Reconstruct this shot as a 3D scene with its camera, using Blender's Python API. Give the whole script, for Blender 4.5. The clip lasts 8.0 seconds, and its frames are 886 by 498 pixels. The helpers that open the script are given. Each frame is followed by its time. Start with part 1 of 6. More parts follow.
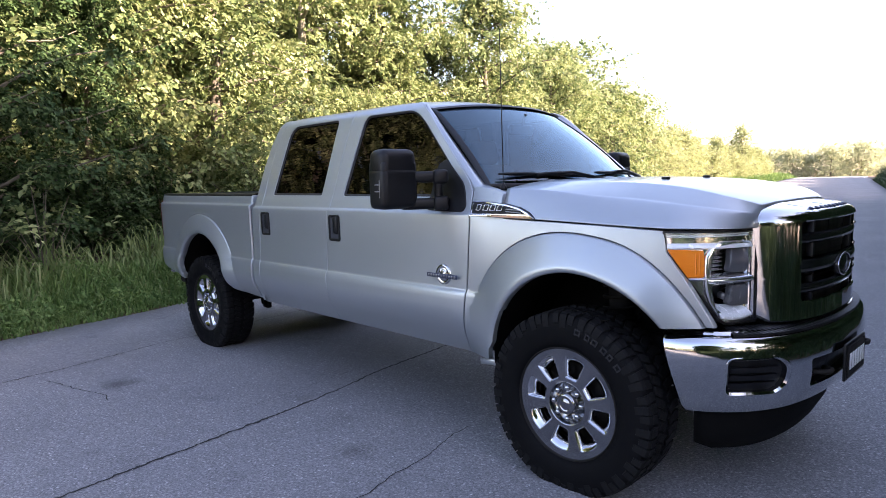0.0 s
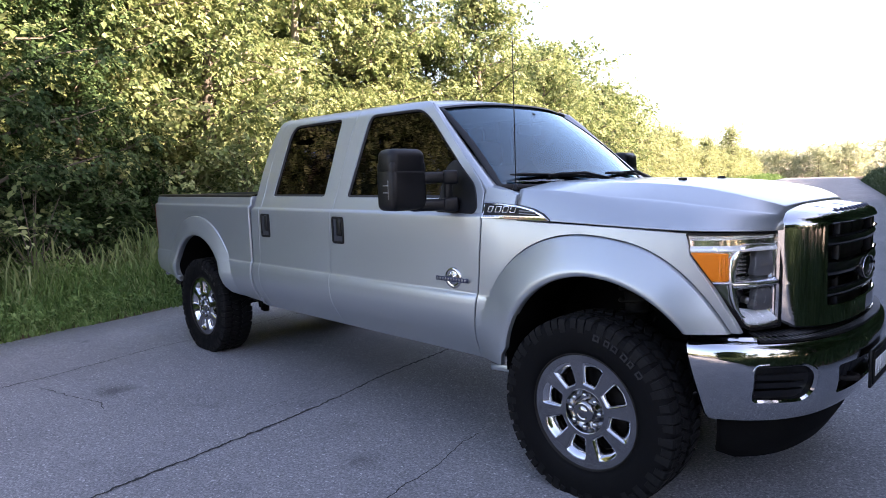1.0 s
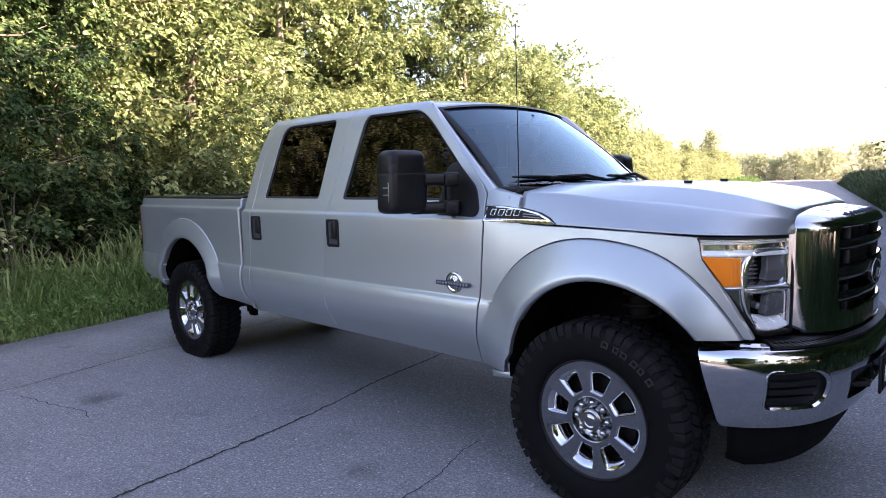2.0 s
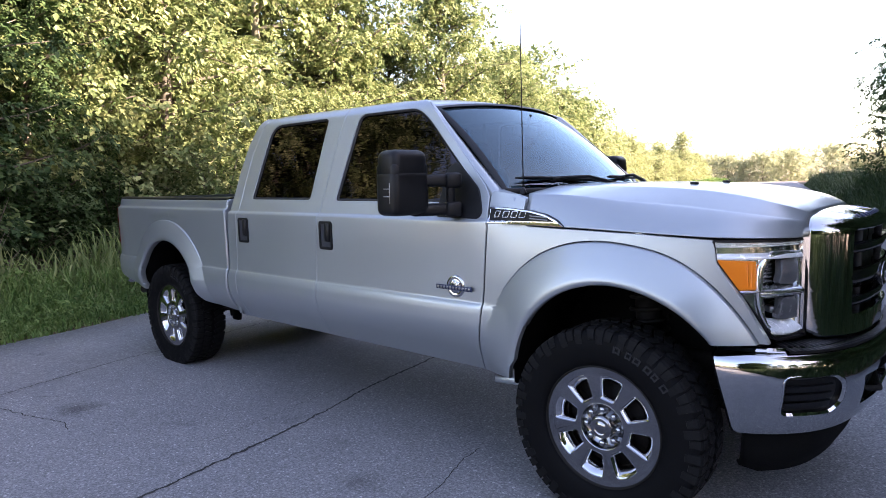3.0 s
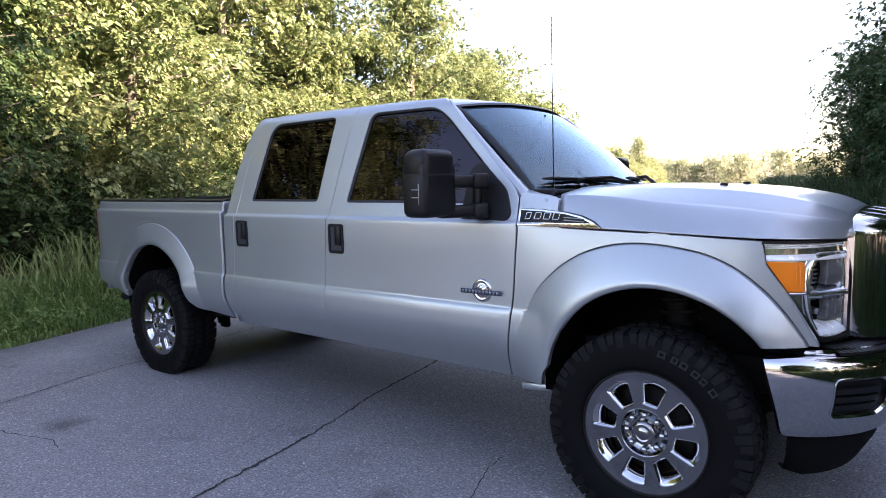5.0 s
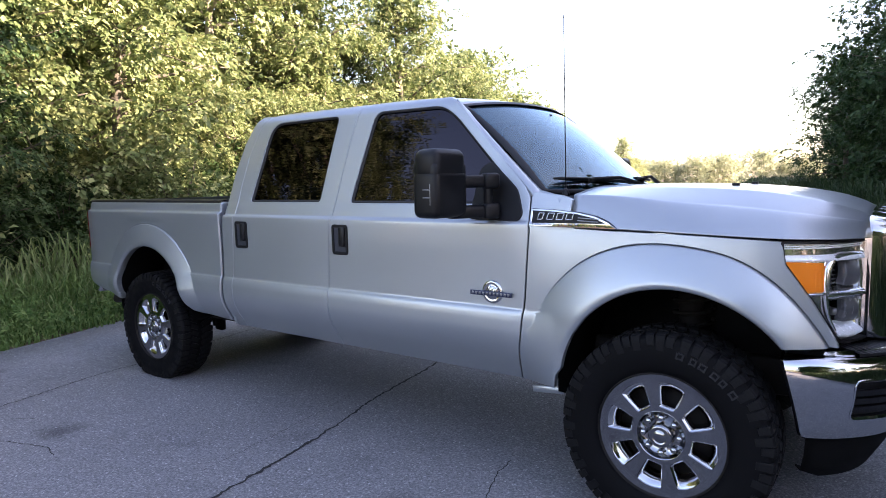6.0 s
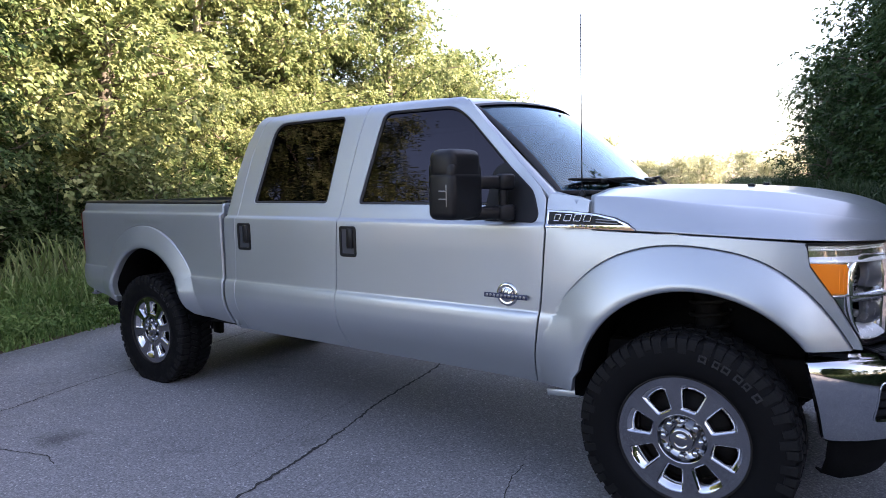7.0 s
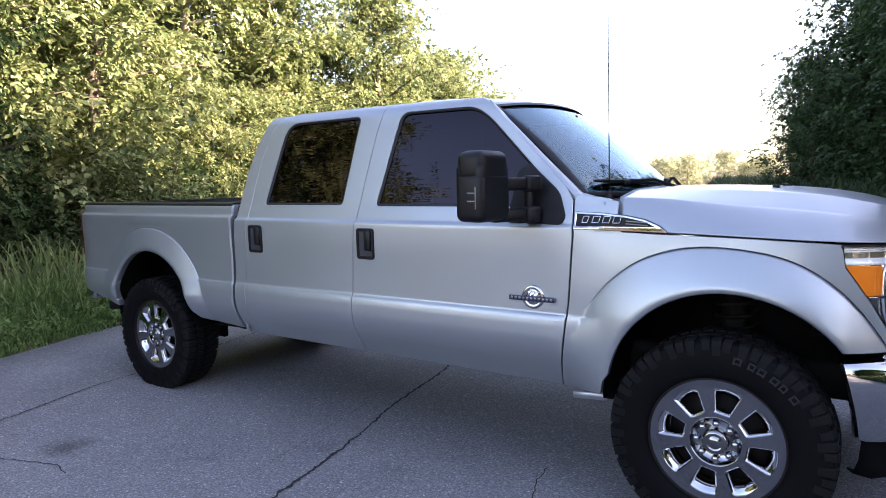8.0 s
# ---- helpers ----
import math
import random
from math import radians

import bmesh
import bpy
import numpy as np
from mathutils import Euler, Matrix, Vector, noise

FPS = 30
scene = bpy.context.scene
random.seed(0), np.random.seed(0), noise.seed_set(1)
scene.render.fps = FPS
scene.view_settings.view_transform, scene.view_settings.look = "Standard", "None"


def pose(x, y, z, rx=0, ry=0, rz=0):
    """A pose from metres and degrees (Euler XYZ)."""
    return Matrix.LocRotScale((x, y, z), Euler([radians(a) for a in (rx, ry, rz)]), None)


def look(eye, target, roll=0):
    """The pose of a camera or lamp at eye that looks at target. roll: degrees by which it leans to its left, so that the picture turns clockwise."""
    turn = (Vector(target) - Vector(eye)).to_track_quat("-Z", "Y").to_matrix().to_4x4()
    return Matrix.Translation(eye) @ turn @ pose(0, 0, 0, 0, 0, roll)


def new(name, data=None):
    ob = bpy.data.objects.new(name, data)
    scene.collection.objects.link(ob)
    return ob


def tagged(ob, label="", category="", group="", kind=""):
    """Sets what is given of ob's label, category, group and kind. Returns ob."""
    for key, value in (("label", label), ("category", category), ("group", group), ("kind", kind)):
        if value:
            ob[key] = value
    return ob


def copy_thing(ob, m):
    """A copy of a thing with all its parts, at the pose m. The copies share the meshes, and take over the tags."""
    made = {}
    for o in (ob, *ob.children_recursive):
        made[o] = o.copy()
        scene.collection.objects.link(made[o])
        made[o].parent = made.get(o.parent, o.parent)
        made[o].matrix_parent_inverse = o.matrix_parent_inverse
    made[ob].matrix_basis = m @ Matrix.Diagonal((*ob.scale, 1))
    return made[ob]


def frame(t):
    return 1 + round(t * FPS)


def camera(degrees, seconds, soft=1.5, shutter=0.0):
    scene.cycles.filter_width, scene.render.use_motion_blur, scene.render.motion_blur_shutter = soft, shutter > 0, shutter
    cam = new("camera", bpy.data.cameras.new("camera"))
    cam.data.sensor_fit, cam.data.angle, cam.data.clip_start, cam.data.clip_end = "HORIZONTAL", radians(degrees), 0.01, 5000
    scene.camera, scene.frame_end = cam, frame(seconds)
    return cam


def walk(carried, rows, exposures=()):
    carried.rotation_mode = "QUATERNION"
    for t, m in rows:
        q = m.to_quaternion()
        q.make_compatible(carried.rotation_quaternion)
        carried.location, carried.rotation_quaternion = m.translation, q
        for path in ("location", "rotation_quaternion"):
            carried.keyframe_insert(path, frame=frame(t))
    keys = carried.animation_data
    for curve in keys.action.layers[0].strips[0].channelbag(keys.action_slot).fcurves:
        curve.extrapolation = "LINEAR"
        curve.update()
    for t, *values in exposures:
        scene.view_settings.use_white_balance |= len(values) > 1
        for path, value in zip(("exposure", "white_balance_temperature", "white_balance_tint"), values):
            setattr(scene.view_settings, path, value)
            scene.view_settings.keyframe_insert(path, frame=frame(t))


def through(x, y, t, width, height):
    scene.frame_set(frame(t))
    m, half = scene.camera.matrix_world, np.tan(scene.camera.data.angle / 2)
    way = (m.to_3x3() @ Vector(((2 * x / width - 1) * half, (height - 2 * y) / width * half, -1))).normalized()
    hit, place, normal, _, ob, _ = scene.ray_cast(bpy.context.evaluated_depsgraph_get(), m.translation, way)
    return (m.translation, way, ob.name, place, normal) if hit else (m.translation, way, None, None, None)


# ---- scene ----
cam = camera(69.3, 8.0, 0.9)
PATH = [
    (0, (1.703, -3.444, 1.503), (0.287, -2.05, 1.279), -1.5),
    (0.5, (1.632, -3.439, 1.498), (0.227, -2.033, 1.276), -1.4),
    (1, (1.554, -3.444, 1.506), (0.159, -2.029, 1.283), -1.5),
    (2.5, (1.35, -3.458, 1.51), (0.023, -1.978, 1.293), -1.2),
    (3, (1.253, -3.473, 1.513), (-0.042, -1.965, 1.295), -1.2),
    (3.5, (1.151, -3.513, 1.52), (-0.108, -1.974, 1.303), -1.2),
    (4, (1.055, -3.556, 1.514), (-0.179, -1.996, 1.302), -1.1),
    (4.5, (0.982, -3.582, 1.509), (-0.233, -2.007, 1.298), -1.1),
    (6, (0.789, -3.63, 1.505), (-0.369, -2.013, 1.296), -1.1),
    (6.5, (0.712, -3.653, 1.507), (-0.427, -2.022, 1.298), -1.1),
    (7, (0.647, -3.67, 1.511), (-0.474, -2.027, 1.302), -1.1),
    (7.5, (0.568, -3.692, 1.517), (-0.535, -2.037, 1.307), -1.2),
    (8, (0.456, -3.748, 1.526), (-0.622, -2.076, 1.314), -1.2),
]
walk(cam, [(t, look(eye, target, roll)) for t, eye, target, roll in PATH], [(0.0, 3.02, 7200, 28), (8.0, 3.02, 7200, 28)])

# ---- world, sun, exposure ----
SUN_EL, SUN_AZ = 27.0, 62.0      # degrees; azimuth from +y towards +x
world = bpy.data.worlds.new("sky")
scene.world = world
world.use_nodes = True
wn = world.node_tree.nodes
sky = wn.new("ShaderNodeTexSky")
sky.sky_type, sky.sun_disc = "NISHITA", False
sky.sun_elevation, sky.sun_rotation = radians(SUN_EL), radians(SUN_AZ)
sky.dust_density, sky.air_density, sky.ozone_density = 1.5, 1.0, 1.0
wn["Background"].inputs[1].default_value = 0.102
world.node_tree.links.new(sky.outputs[0], wn["Background"].inputs[0])
sun_data = bpy.data.lights.new("sun", "SUN")
sun_data.energy, sun_data.angle, sun_data.color = 5.0, radians(0.6), (1.0, 0.88, 0.70)
sun = new("sun", sun_data)
_sd = Vector((math.sin(radians(SUN_AZ)) * math.cos(radians(SUN_EL)), math.cos(radians(SUN_AZ)) * math.cos(radians(SUN_EL)), math.sin(radians(SUN_EL))))
sun.matrix_world = look(_sd * 50, (0, 0, 0))


# ---- materials ----
def material(name, color, rough=0.5, metal=0.0, coat=0.0, transmission=0.0, ior=1.45):
    m = bpy.data.materials.new(name)
    m.use_nodes = True
    b = m.node_tree.nodes["Principled BSDF"]
    b.inputs["Base Color"].default_value = (*color, 1)
    b.inputs["Roughness"].default_value = rough
    b.inputs["Metallic"].default_value = metal
    b.inputs["Coat Weight"].default_value = coat
    b.inputs["Coat Roughness"].default_value = 0.04
    b.inputs["Transmission Weight"].default_value = transmission
    b.inputs["IOR"].default_value = ior
    return m


def node(m, kind, **values):
    n = m.node_tree.nodes.new(kind)
    for key, value in values.items():
        n.inputs[key.replace("_", " ")].default_value = value
    return n


def wire(m, a, b):
    m.node_tree.links.new(a, b)


def coords(m):
    return node(m, "ShaderNodeTexCoord").outputs["Object"]


def ramp(m, source, stops):
    r = node(m, "ShaderNodeValToRGB")
    el = r.color_ramp.elements
    while len(el) < len(stops):
        el.new(0.5)
    for e, (p, c) in zip(el, stops):
        e.position, e.color = p, (*c, 1) if len(c) == 3 else c
    wire(m, source, r.inputs[0])
    return r.outputs[0]


def bump(m, height, strength, distance):
    b = node(m, "ShaderNodeBump", Strength=strength, Distance=distance)
    wire(m, height, b.inputs["Height"])
    wire(m, b.outputs[0], m.node_tree.nodes["Principled BSDF"].inputs["Normal"])


def worn(name, c1, c2, rough, scale=6.0, metal=0.0, coat=0.0, bumps=0.0, fine=120.0, rough2=None, shine=0.5):
    """Two-scale mottled surface: c1 to c2, with fine grain and relief."""
    m = material(name, c1, rough, metal, coat)
    b = m.node_tree.nodes["Principled BSDF"]
    b.inputs["Specular IOR Level"].default_value = shine
    co = coords(m)
    big = node(m, "ShaderNodeTexNoise", Scale=scale, Detail=5.0, Roughness=0.6)
    small = node(m, "ShaderNodeTexNoise", Scale=fine, Detail=3.0, Roughness=0.6)
    wire(m, co, big.inputs["Vector"])
    wire(m, co, small.inputs["Vector"])
    mix = node(m, "ShaderNodeMix")
    mix.inputs[0].default_value = 0.35
    wire(m, big.outputs["Fac"], mix.inputs[2])
    wire(m, small.outputs["Fac"], mix.inputs[3])
    wire(m, ramp(m, mix.outputs[0], [(0.3, c1), (0.7, c2)]), b.inputs["Base Color"])
    if rough2 is not None:
        r = node(m, "ShaderNodeMapRange", To_Min=rough, To_Max=rough2, From_Min=0.35, From_Max=0.65)
        wire(m, big.outputs["Fac"], r.inputs[0])
        wire(m, r.outputs[0], b.inputs["Roughness"])
    if bumps:
        bump(m, small.outputs["Fac"], bumps, 0.004)
    return m


def paint_material():
    m = material("silver_paint", (0.5, 0.51, 0.53), 0.36, 0.70, 0.6)
    b = m.node_tree.nodes["Principled BSDF"]
    co = coords(m)
    flake = node(m, "ShaderNodeTexNoise", Scale=900.0, Detail=1.0)
    dust = node(m, "ShaderNodeTexNoise", Scale=3.0, Detail=6.0, Roughness=0.65)
    wire(m, co, flake.inputs["Vector"])
    wire(m, co, dust.inputs["Vector"])
    wire(m, ramp(m, flake.outputs["Fac"], [(0.25, (0.318, 0.347, 0.370)), (0.75, (0.40, 0.433, 0.458))]), b.inputs["Base Color"])
    r = node(m, "ShaderNodeMapRange", To_Min=0.34, To_Max=0.43, From_Min=0.35, From_Max=0.65)
    wire(m, dust.outputs["Fac"], r.inputs[0])
    wire(m, r.outputs[0], b.inputs["Roughness"])
    r2 = node(m, "ShaderNodeMapRange", To_Min=0.03, To_Max=0.10, From_Min=0.4, From_Max=0.7)
    wire(m, dust.outputs["Fac"], r2.inputs[0])
    wire(m, r2.outputs[0], b.inputs["Coat Roughness"])
    return m


def foliage(name, dark, mid, light, odd, clump_scale=1.1, through=0.38):
    """Leaves: colour by leaf and by clump, light coming through."""
    m = material(name, mid, 0.45)
    b = m.node_tree.nodes["Principled BSDF"]
    geo = node(m, "ShaderNodeNewGeometry")
    noi = node(m, "ShaderNodeTexNoise", Scale=clump_scale, Detail=3.0, Roughness=0.6)
    wire(m, coords(m), noi.inputs["Vector"])
    mix = node(m, "ShaderNodeMix")
    mix.inputs[0].default_value = 0.62
    wire(m, geo.outputs["Random Per Island"], mix.inputs[2])
    wire(m, noi.outputs["Fac"], mix.inputs[3])
    col = ramp(m, mix.outputs[0], [(0.15, dark), (0.45, mid), (0.75, light), (0.93, odd)])
    wire(m, col, b.inputs["Base Color"])
    b.inputs["Specular IOR Level"].default_value = 0.15
    b.inputs["Roughness"].default_value = 0.55
    tr = node(m, "ShaderNodeBsdfTranslucent")
    wire(m, col, tr.inputs["Color"])
    ms = node(m, "ShaderNodeMixShader")
    ms.inputs[0].default_value = through
    wire(m, b.outputs[0], ms.inputs[1])
    wire(m, tr.outputs[0], ms.inputs[2])
    wire(m, ms.outputs[0], m.node_tree.nodes["Material Output"].inputs["Surface"])
    return m


PAINT = paint_material()

CHROME = worn("chrome", (0.47, 0.48, 0.50), (0.53, 0.54, 0.55), 0.03, 5.0, 1.0, rough2=0.06)
BLACK = worn("black_plastic", (0.003, 0.003, 0.0036), (0.007, 0.007, 0.0085), 0.36, 9.0, bumps=0.12, fine=400.0, rough2=0.5, shine=0.32)
GLOSS = worn("gloss_black", (0.004, 0.004, 0.005), (0.008, 0.008, 0.009), 0.12, 9.0, rough2=0.2)
RUBBER = worn("tyre_rubber", (0.0022, 0.0022, 0.0026), (0.0058, 0.0058, 0.0066), 0.55, 14.0, bumps=0.25, fine=160.0, rough2=0.8, shine=0.09)
TREAD = worn("dusty_tread_rubber", (0.0036, 0.0036, 0.0042), (0.0105, 0.0102, 0.0103), 0.6, 16.0, bumps=0.3, fine=140.0, rough2=0.85, shine=0.15)
SIDEWALL = worn("worn_rubber", (0.013, 0.013, 0.0145), (0.028, 0.028, 0.031), 0.5, 20.0, bumps=0.2, rough2=0.7, shine=0.25)
# black handle recess greyed: its reflection is put into the colour
CUP = worn("greyed_handle_cup", (0.028, 0.031, 0.04), (0.042, 0.046, 0.058), 0.3, 20.0, rough2=0.42)
SEAL = material("rubber_seal", (0.008, 0.008, 0.009), 0.5)
WELL = worn("wheel_liner_plastic", (0.0025, 0.0025, 0.003), (0.006, 0.0058, 0.0055), 0.8, 8.0, bumps=0.2, shine=0.1)
STEEL = worn("undercoated_steel", (0.006, 0.006, 0.0066), (0.02, 0.017, 0.015), 0.6, 10.0, 0.1, bumps=0.2, rough2=0.8, shine=0.2)
LINER = worn("bed_liner", (0.012, 0.012, 0.013), (0.022, 0.022, 0.023), 0.75, 10.0, bumps=0.4, fine=220.0)
CABIN = worn("cabin_cloth", (0.05, 0.048, 0.045), (0.08, 0.076, 0.07), 0.85, 10.0, bumps=0.2)
# rim chrome in two tones: bevels brightened for reflected sky, face darkened for road
RIM_BRIGHT = worn("sky_toned_rim_edges", (0.58, 0.585, 0.595), (0.66, 0.66, 0.67), 0.03, 8.0, 1.0, rough2=0.07)
RIM_CHROME = worn("road_toned_rim_chrome", (0.27, 0.273, 0.285), (0.33, 0.333, 0.345), 0.03, 8.0, 1.0, rough2=0.09)
GREYMETAL = worn("brushed_grey", (0.2, 0.2, 0.21), (0.28, 0.28, 0.29), 0.3, 14.0, 0.9)
AMBER = material("amber_lens", (0.92, 0.23, 0.02), 0.12, 0.0, 0.5)
RED = material("red_lens", (0.16, 0.006, 0.008), 0.12, 0.0, 0.6)
WHITE = worn("plate_white", (0.62, 0.63, 0.64), (0.7, 0.7, 0.7), 0.4, 20.0)
DARKINK = material("dark_ink", (0.02, 0.03, 0.07), 0.4)
# near-white, hardly metallic: sky mirrored in the chrome ledges put into colour
REFLECTOR = worn("lamp_reflector", (0.84, 0.85, 0.86), (0.9, 0.9, 0.91), 0.16, 30.0, 0.25, rough2=0.3)
BULBGREY = worn("grey_bulb_cover", (0.075, 0.077, 0.085), (0.10, 0.10, 0.11), 0.2, 12.0, rough2=0.3)
LAMPCHROME = worn("lamp_chrome", (0.86, 0.87, 0.88), (0.92, 0.92, 0.93), 0.05, 30.0, 0.95, rough2=0.1)
BOWL = worn("mirrored_bowl", (0.26, 0.265, 0.27), (0.38, 0.385, 0.39), 0.06, 30.0, 1.0, rough2=0.16)


def tinted_glass(name, through_colour, skin=0.07, sheen=(1.0, 1.0, 1.0), haze=0.0, ripple=0.0):
    """Thin glazing: a see-through tint under a mirror-like skin."""
    m = material(name, (0, 0, 0), 0.0)
    nt = m.node_tree
    tr = node(m, "ShaderNodeBsdfTransparent")
    tr.inputs["Color"].default_value = (*through_colour, 1)
    gl = node(m, "ShaderNodeBsdfGlossy", Roughness=haze, Color=(*sheen, 1))
    if ripple:
        mp = node(m, "ShaderNodeMapping", Scale=(7.0, 7.0, 60.0))
        wire(m, coords(m), mp.inputs["Vector"])
        wave = node(m, "ShaderNodeTexNoise", Scale=1.0, Detail=1.0)
        wire(m, mp.outputs[0], wave.inputs["Vector"])
        bp = node(m, "ShaderNodeBump", Strength=ripple, Distance=0.002)
        wire(m, wave.outputs["Fac"], bp.inputs["Height"])
        wire(m, bp.outputs[0], gl.inputs["Normal"])
    lw = node(m, "ShaderNodeLayerWeight", Blend=0.5)
    pw = node(m, "ShaderNodeMath")
    pw.operation = "POWER"
    pw.inputs[1].default_value = 5.0
    wire(m, lw.outputs["Facing"], pw.inputs[0])
    fr = node(m, "ShaderNodeMapRange", To_Min=skin, To_Max=1.0)
    wire(m, pw.outputs[0], fr.inputs[0])
    ms = node(m, "ShaderNodeMixShader")
    wire(m, fr.outputs[0], ms.inputs[0])
    wire(m, tr.outputs[0], ms.inputs[1])
    wire(m, gl.outputs[0], ms.inputs[2])
    wire(m, ms.outputs[0], nt.nodes["Material Output"].inputs["Surface"])
    return m


SIDE_GLASS = tinted_glass("tinted_side_glass", (0.006, 0.0055, 0.005), 0.043, (0.66, 0.60, 0.70), 0.0, 0.16)
# blue in the windshield's sheen stands in for bluer reflected sky
WIND_GLASS = tinted_glass("windshield_glass", (0.44, 0.58, 0.66), 0.075, (0.78, 0.95, 1.0), 0.0)
LENS = tinted_glass("clear_lens", (0.985, 0.987, 0.99), 0.035)


def road_material():
    m = material("old_pavement", (0.13, 0.13, 0.135), 0.85)
    b = m.node_tree.nodes["Principled BSDF"]
    b.inputs["Specular IOR Level"].default_value = 0.28
    co = coords(m)
    agg = node(m, "ShaderNodeTexVoronoi", Scale=112.0)
    fine = node(m, "ShaderNodeTexNoise", Scale=75.0, Detail=6.0, Roughness=0.75)
    big = node(m, "ShaderNodeTexNoise", Scale=0.55, Detail=5.0, Roughness=0.6)
    blot = node(m, "ShaderNodeTexNoise", Scale=2.3, Detail=4.0, Roughness=0.55)
    for n in (agg, fine, big, blot):
        wire(m, co, n.inputs["Vector"])
    grain = ramp(m, fine.outputs["Fac"], [(0.3, (0.085, 0.085, 0.09)), (0.52, (0.18, 0.18, 0.184)), (0.72, (0.29, 0.287, 0.282))])
    stones = ramp(m, agg.outputs["Color"], [(0.15, (0.68, 0.68, 0.68)), (0.6, (0.98, 0.98, 0.98)), (0.86, (1.3, 1.29, 1.27)), (0.97, (2.3, 2.28, 2.2))])
    mul = node(m, "ShaderNodeMix")
    mul.data_type, mul.blend_type = "RGBA", "MULTIPLY"
    mul.inputs[0].default_value = 0.9
    wire(m, grain, mul.inputs[6])
    wire(m, stones, mul.inputs[7])
    tone = ramp(m, big.outputs["Fac"], [(0.3, (0.96, 0.965, 1.005)), (0.7, (1.29, 1.29, 1.32))])
    mul2 = node(m, "ShaderNodeMix")
    mul2.data_type, mul2.blend_type = "RGBA", "MULTIPLY"
    mul2.inputs[0].default_value = 1.0
    wire(m, mul.outputs[2], mul2.inputs[6])
    wire(m, tone, mul2.inputs[7])
    stain = ramp(m, blot.outputs["Fac"], [(0.27, (0.72, 0.72, 0.73)), (0.38, (1, 1, 1))])
    mul3 = node(m, "ShaderNodeMix")
    mul3.data_type, mul3.blend_type = "RGBA", "MULTIPLY"
    mul3.inputs[0].default_value = 1.0
    wire(m, mul2.outputs[2], mul3.inputs[6])
    wire(m, stain, mul3.inputs[7])
    last = mul3.outputs[2]
    ragged = node(m, "ShaderNodeTexNoise", Scale=9.0, Detail=4.0, Roughness=0.6)
    wire(m, co, ragged.inputs["Vector"])
    for x, y, size, dark in ((-3.44, -1.88, 0.16, 0.5), (-1.11, -1.43, 0.13, 0.58), (-1.55, -1.15, 0.10, 0.8), (-2.9, -3.3, 0.2, 0.75)):
        far = node(m, "ShaderNodeVectorMath")
        far.operation = "DISTANCE"
        far.inputs[1].default_value = (x, y, 0)
        wire(m, co, far.inputs[0])
        add = node(m, "ShaderNodeMath")
        add.operation = "MULTIPLY_ADD"
        add.inputs[1].default_value, add.inputs[2].default_value = 0.28, 0.0
        wire(m, ragged.outputs["Fac"], add.inputs[0])
        wire(m, far.outputs["Value"], add.inputs[2])
        spot = ramp(m, add.outputs[0], [(size, (dark, dark, dark)), (size + 0.17, (1, 1, 1))])
        mx = node(m, "ShaderNodeMix")
        mx.data_type, mx.blend_type = "RGBA", "MULTIPLY"
        mx.inputs[0].default_value = 1.0
        wire(m, last, mx.inputs[6])
        wire(m, spot, mx.inputs[7])
        last = mx.outputs[2]
    wire(m, last, b.inputs["Base Color"])
    bump(m, fine.outputs["Fac"], 0.5, 0.006)
    return m


ROAD = road_material()
CRACK = worn("crack_filler", (0.012, 0.012, 0.012), (0.03, 0.03, 0.03), 0.9, 20.0)
SOIL = worn("leaf_litter_soil", (0.04, 0.028, 0.018), (0.12, 0.075, 0.042), 0.95, 0.9, bumps=0.5, fine=40.0)
BARK = worn("grey_brown_bark", (0.06, 0.05, 0.04), (0.15, 0.13, 0.105), 0.9, 5.0, bumps=0.8, fine=60.0)
PALE_BARK = worn("pale_bark", (0.16, 0.14, 0.115), (0.36, 0.33, 0.29), 0.9, 4.0, bumps=0.8, fine=50.0)
# two leaf tones: sun brightened into this one, shade darkened into the next
LEAF_SUN = foliage("sunlit_leaves", (0.030, 0.06, 0.023), (0.155, 0.210, 0.085), (0.40, 0.43, 0.215), (0.58, 0.55, 0.34), 1.1, 0.38)
LEAF_SHADE = foliage("shaded_leaves", (0.012, 0.031, 0.011), (0.030, 0.062, 0.022), (0.066, 0.106, 0.040), (0.17, 0.195, 0.09), 1.1, 0.2)
# sunlight and haze further along the road paled into the leaf colour
LEAF_FAR = foliage("sun_paled_leaves", (0.15, 0.185, 0.085), (0.26, 0.295, 0.14), (0.37, 0.385, 0.20), (0.46, 0.44, 0.26), 0.6, 0.48)
# distance haze put into this lighter, greyer leaf colour
LEAF_HAZY = foliage("haze_paled_leaves", (0.22, 0.25, 0.15), (0.32, 0.35, 0.22), (0.42, 0.44, 0.29), (0.5, 0.49, 0.36), 0.6, 0.6)
STRAW = foliage("pale_grass", (0.07, 0.12, 0.04), (0.15, 0.21, 0.08), (0.26, 0.3, 0.14), (0.4, 0.34, 0.2), 0.8)
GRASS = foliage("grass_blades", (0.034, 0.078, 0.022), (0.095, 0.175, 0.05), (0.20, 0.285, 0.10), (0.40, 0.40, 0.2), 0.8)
DRY = foliage("dry_grass", (0.035, 0.026, 0.016), (0.075, 0.057, 0.036), (0.14, 0.11, 0.07), (0.30, 0.25, 0.17), 0.8)
# darker copy of the grass for the right verge, its shade painted in
WEED_SHADE = foliage("shaded_weed_leaves", (0.018, 0.036, 0.015), (0.036, 0.062, 0.026), (0.064, 0.094, 0.04), (0.12, 0.115, 0.065), 0.8, 0.25)


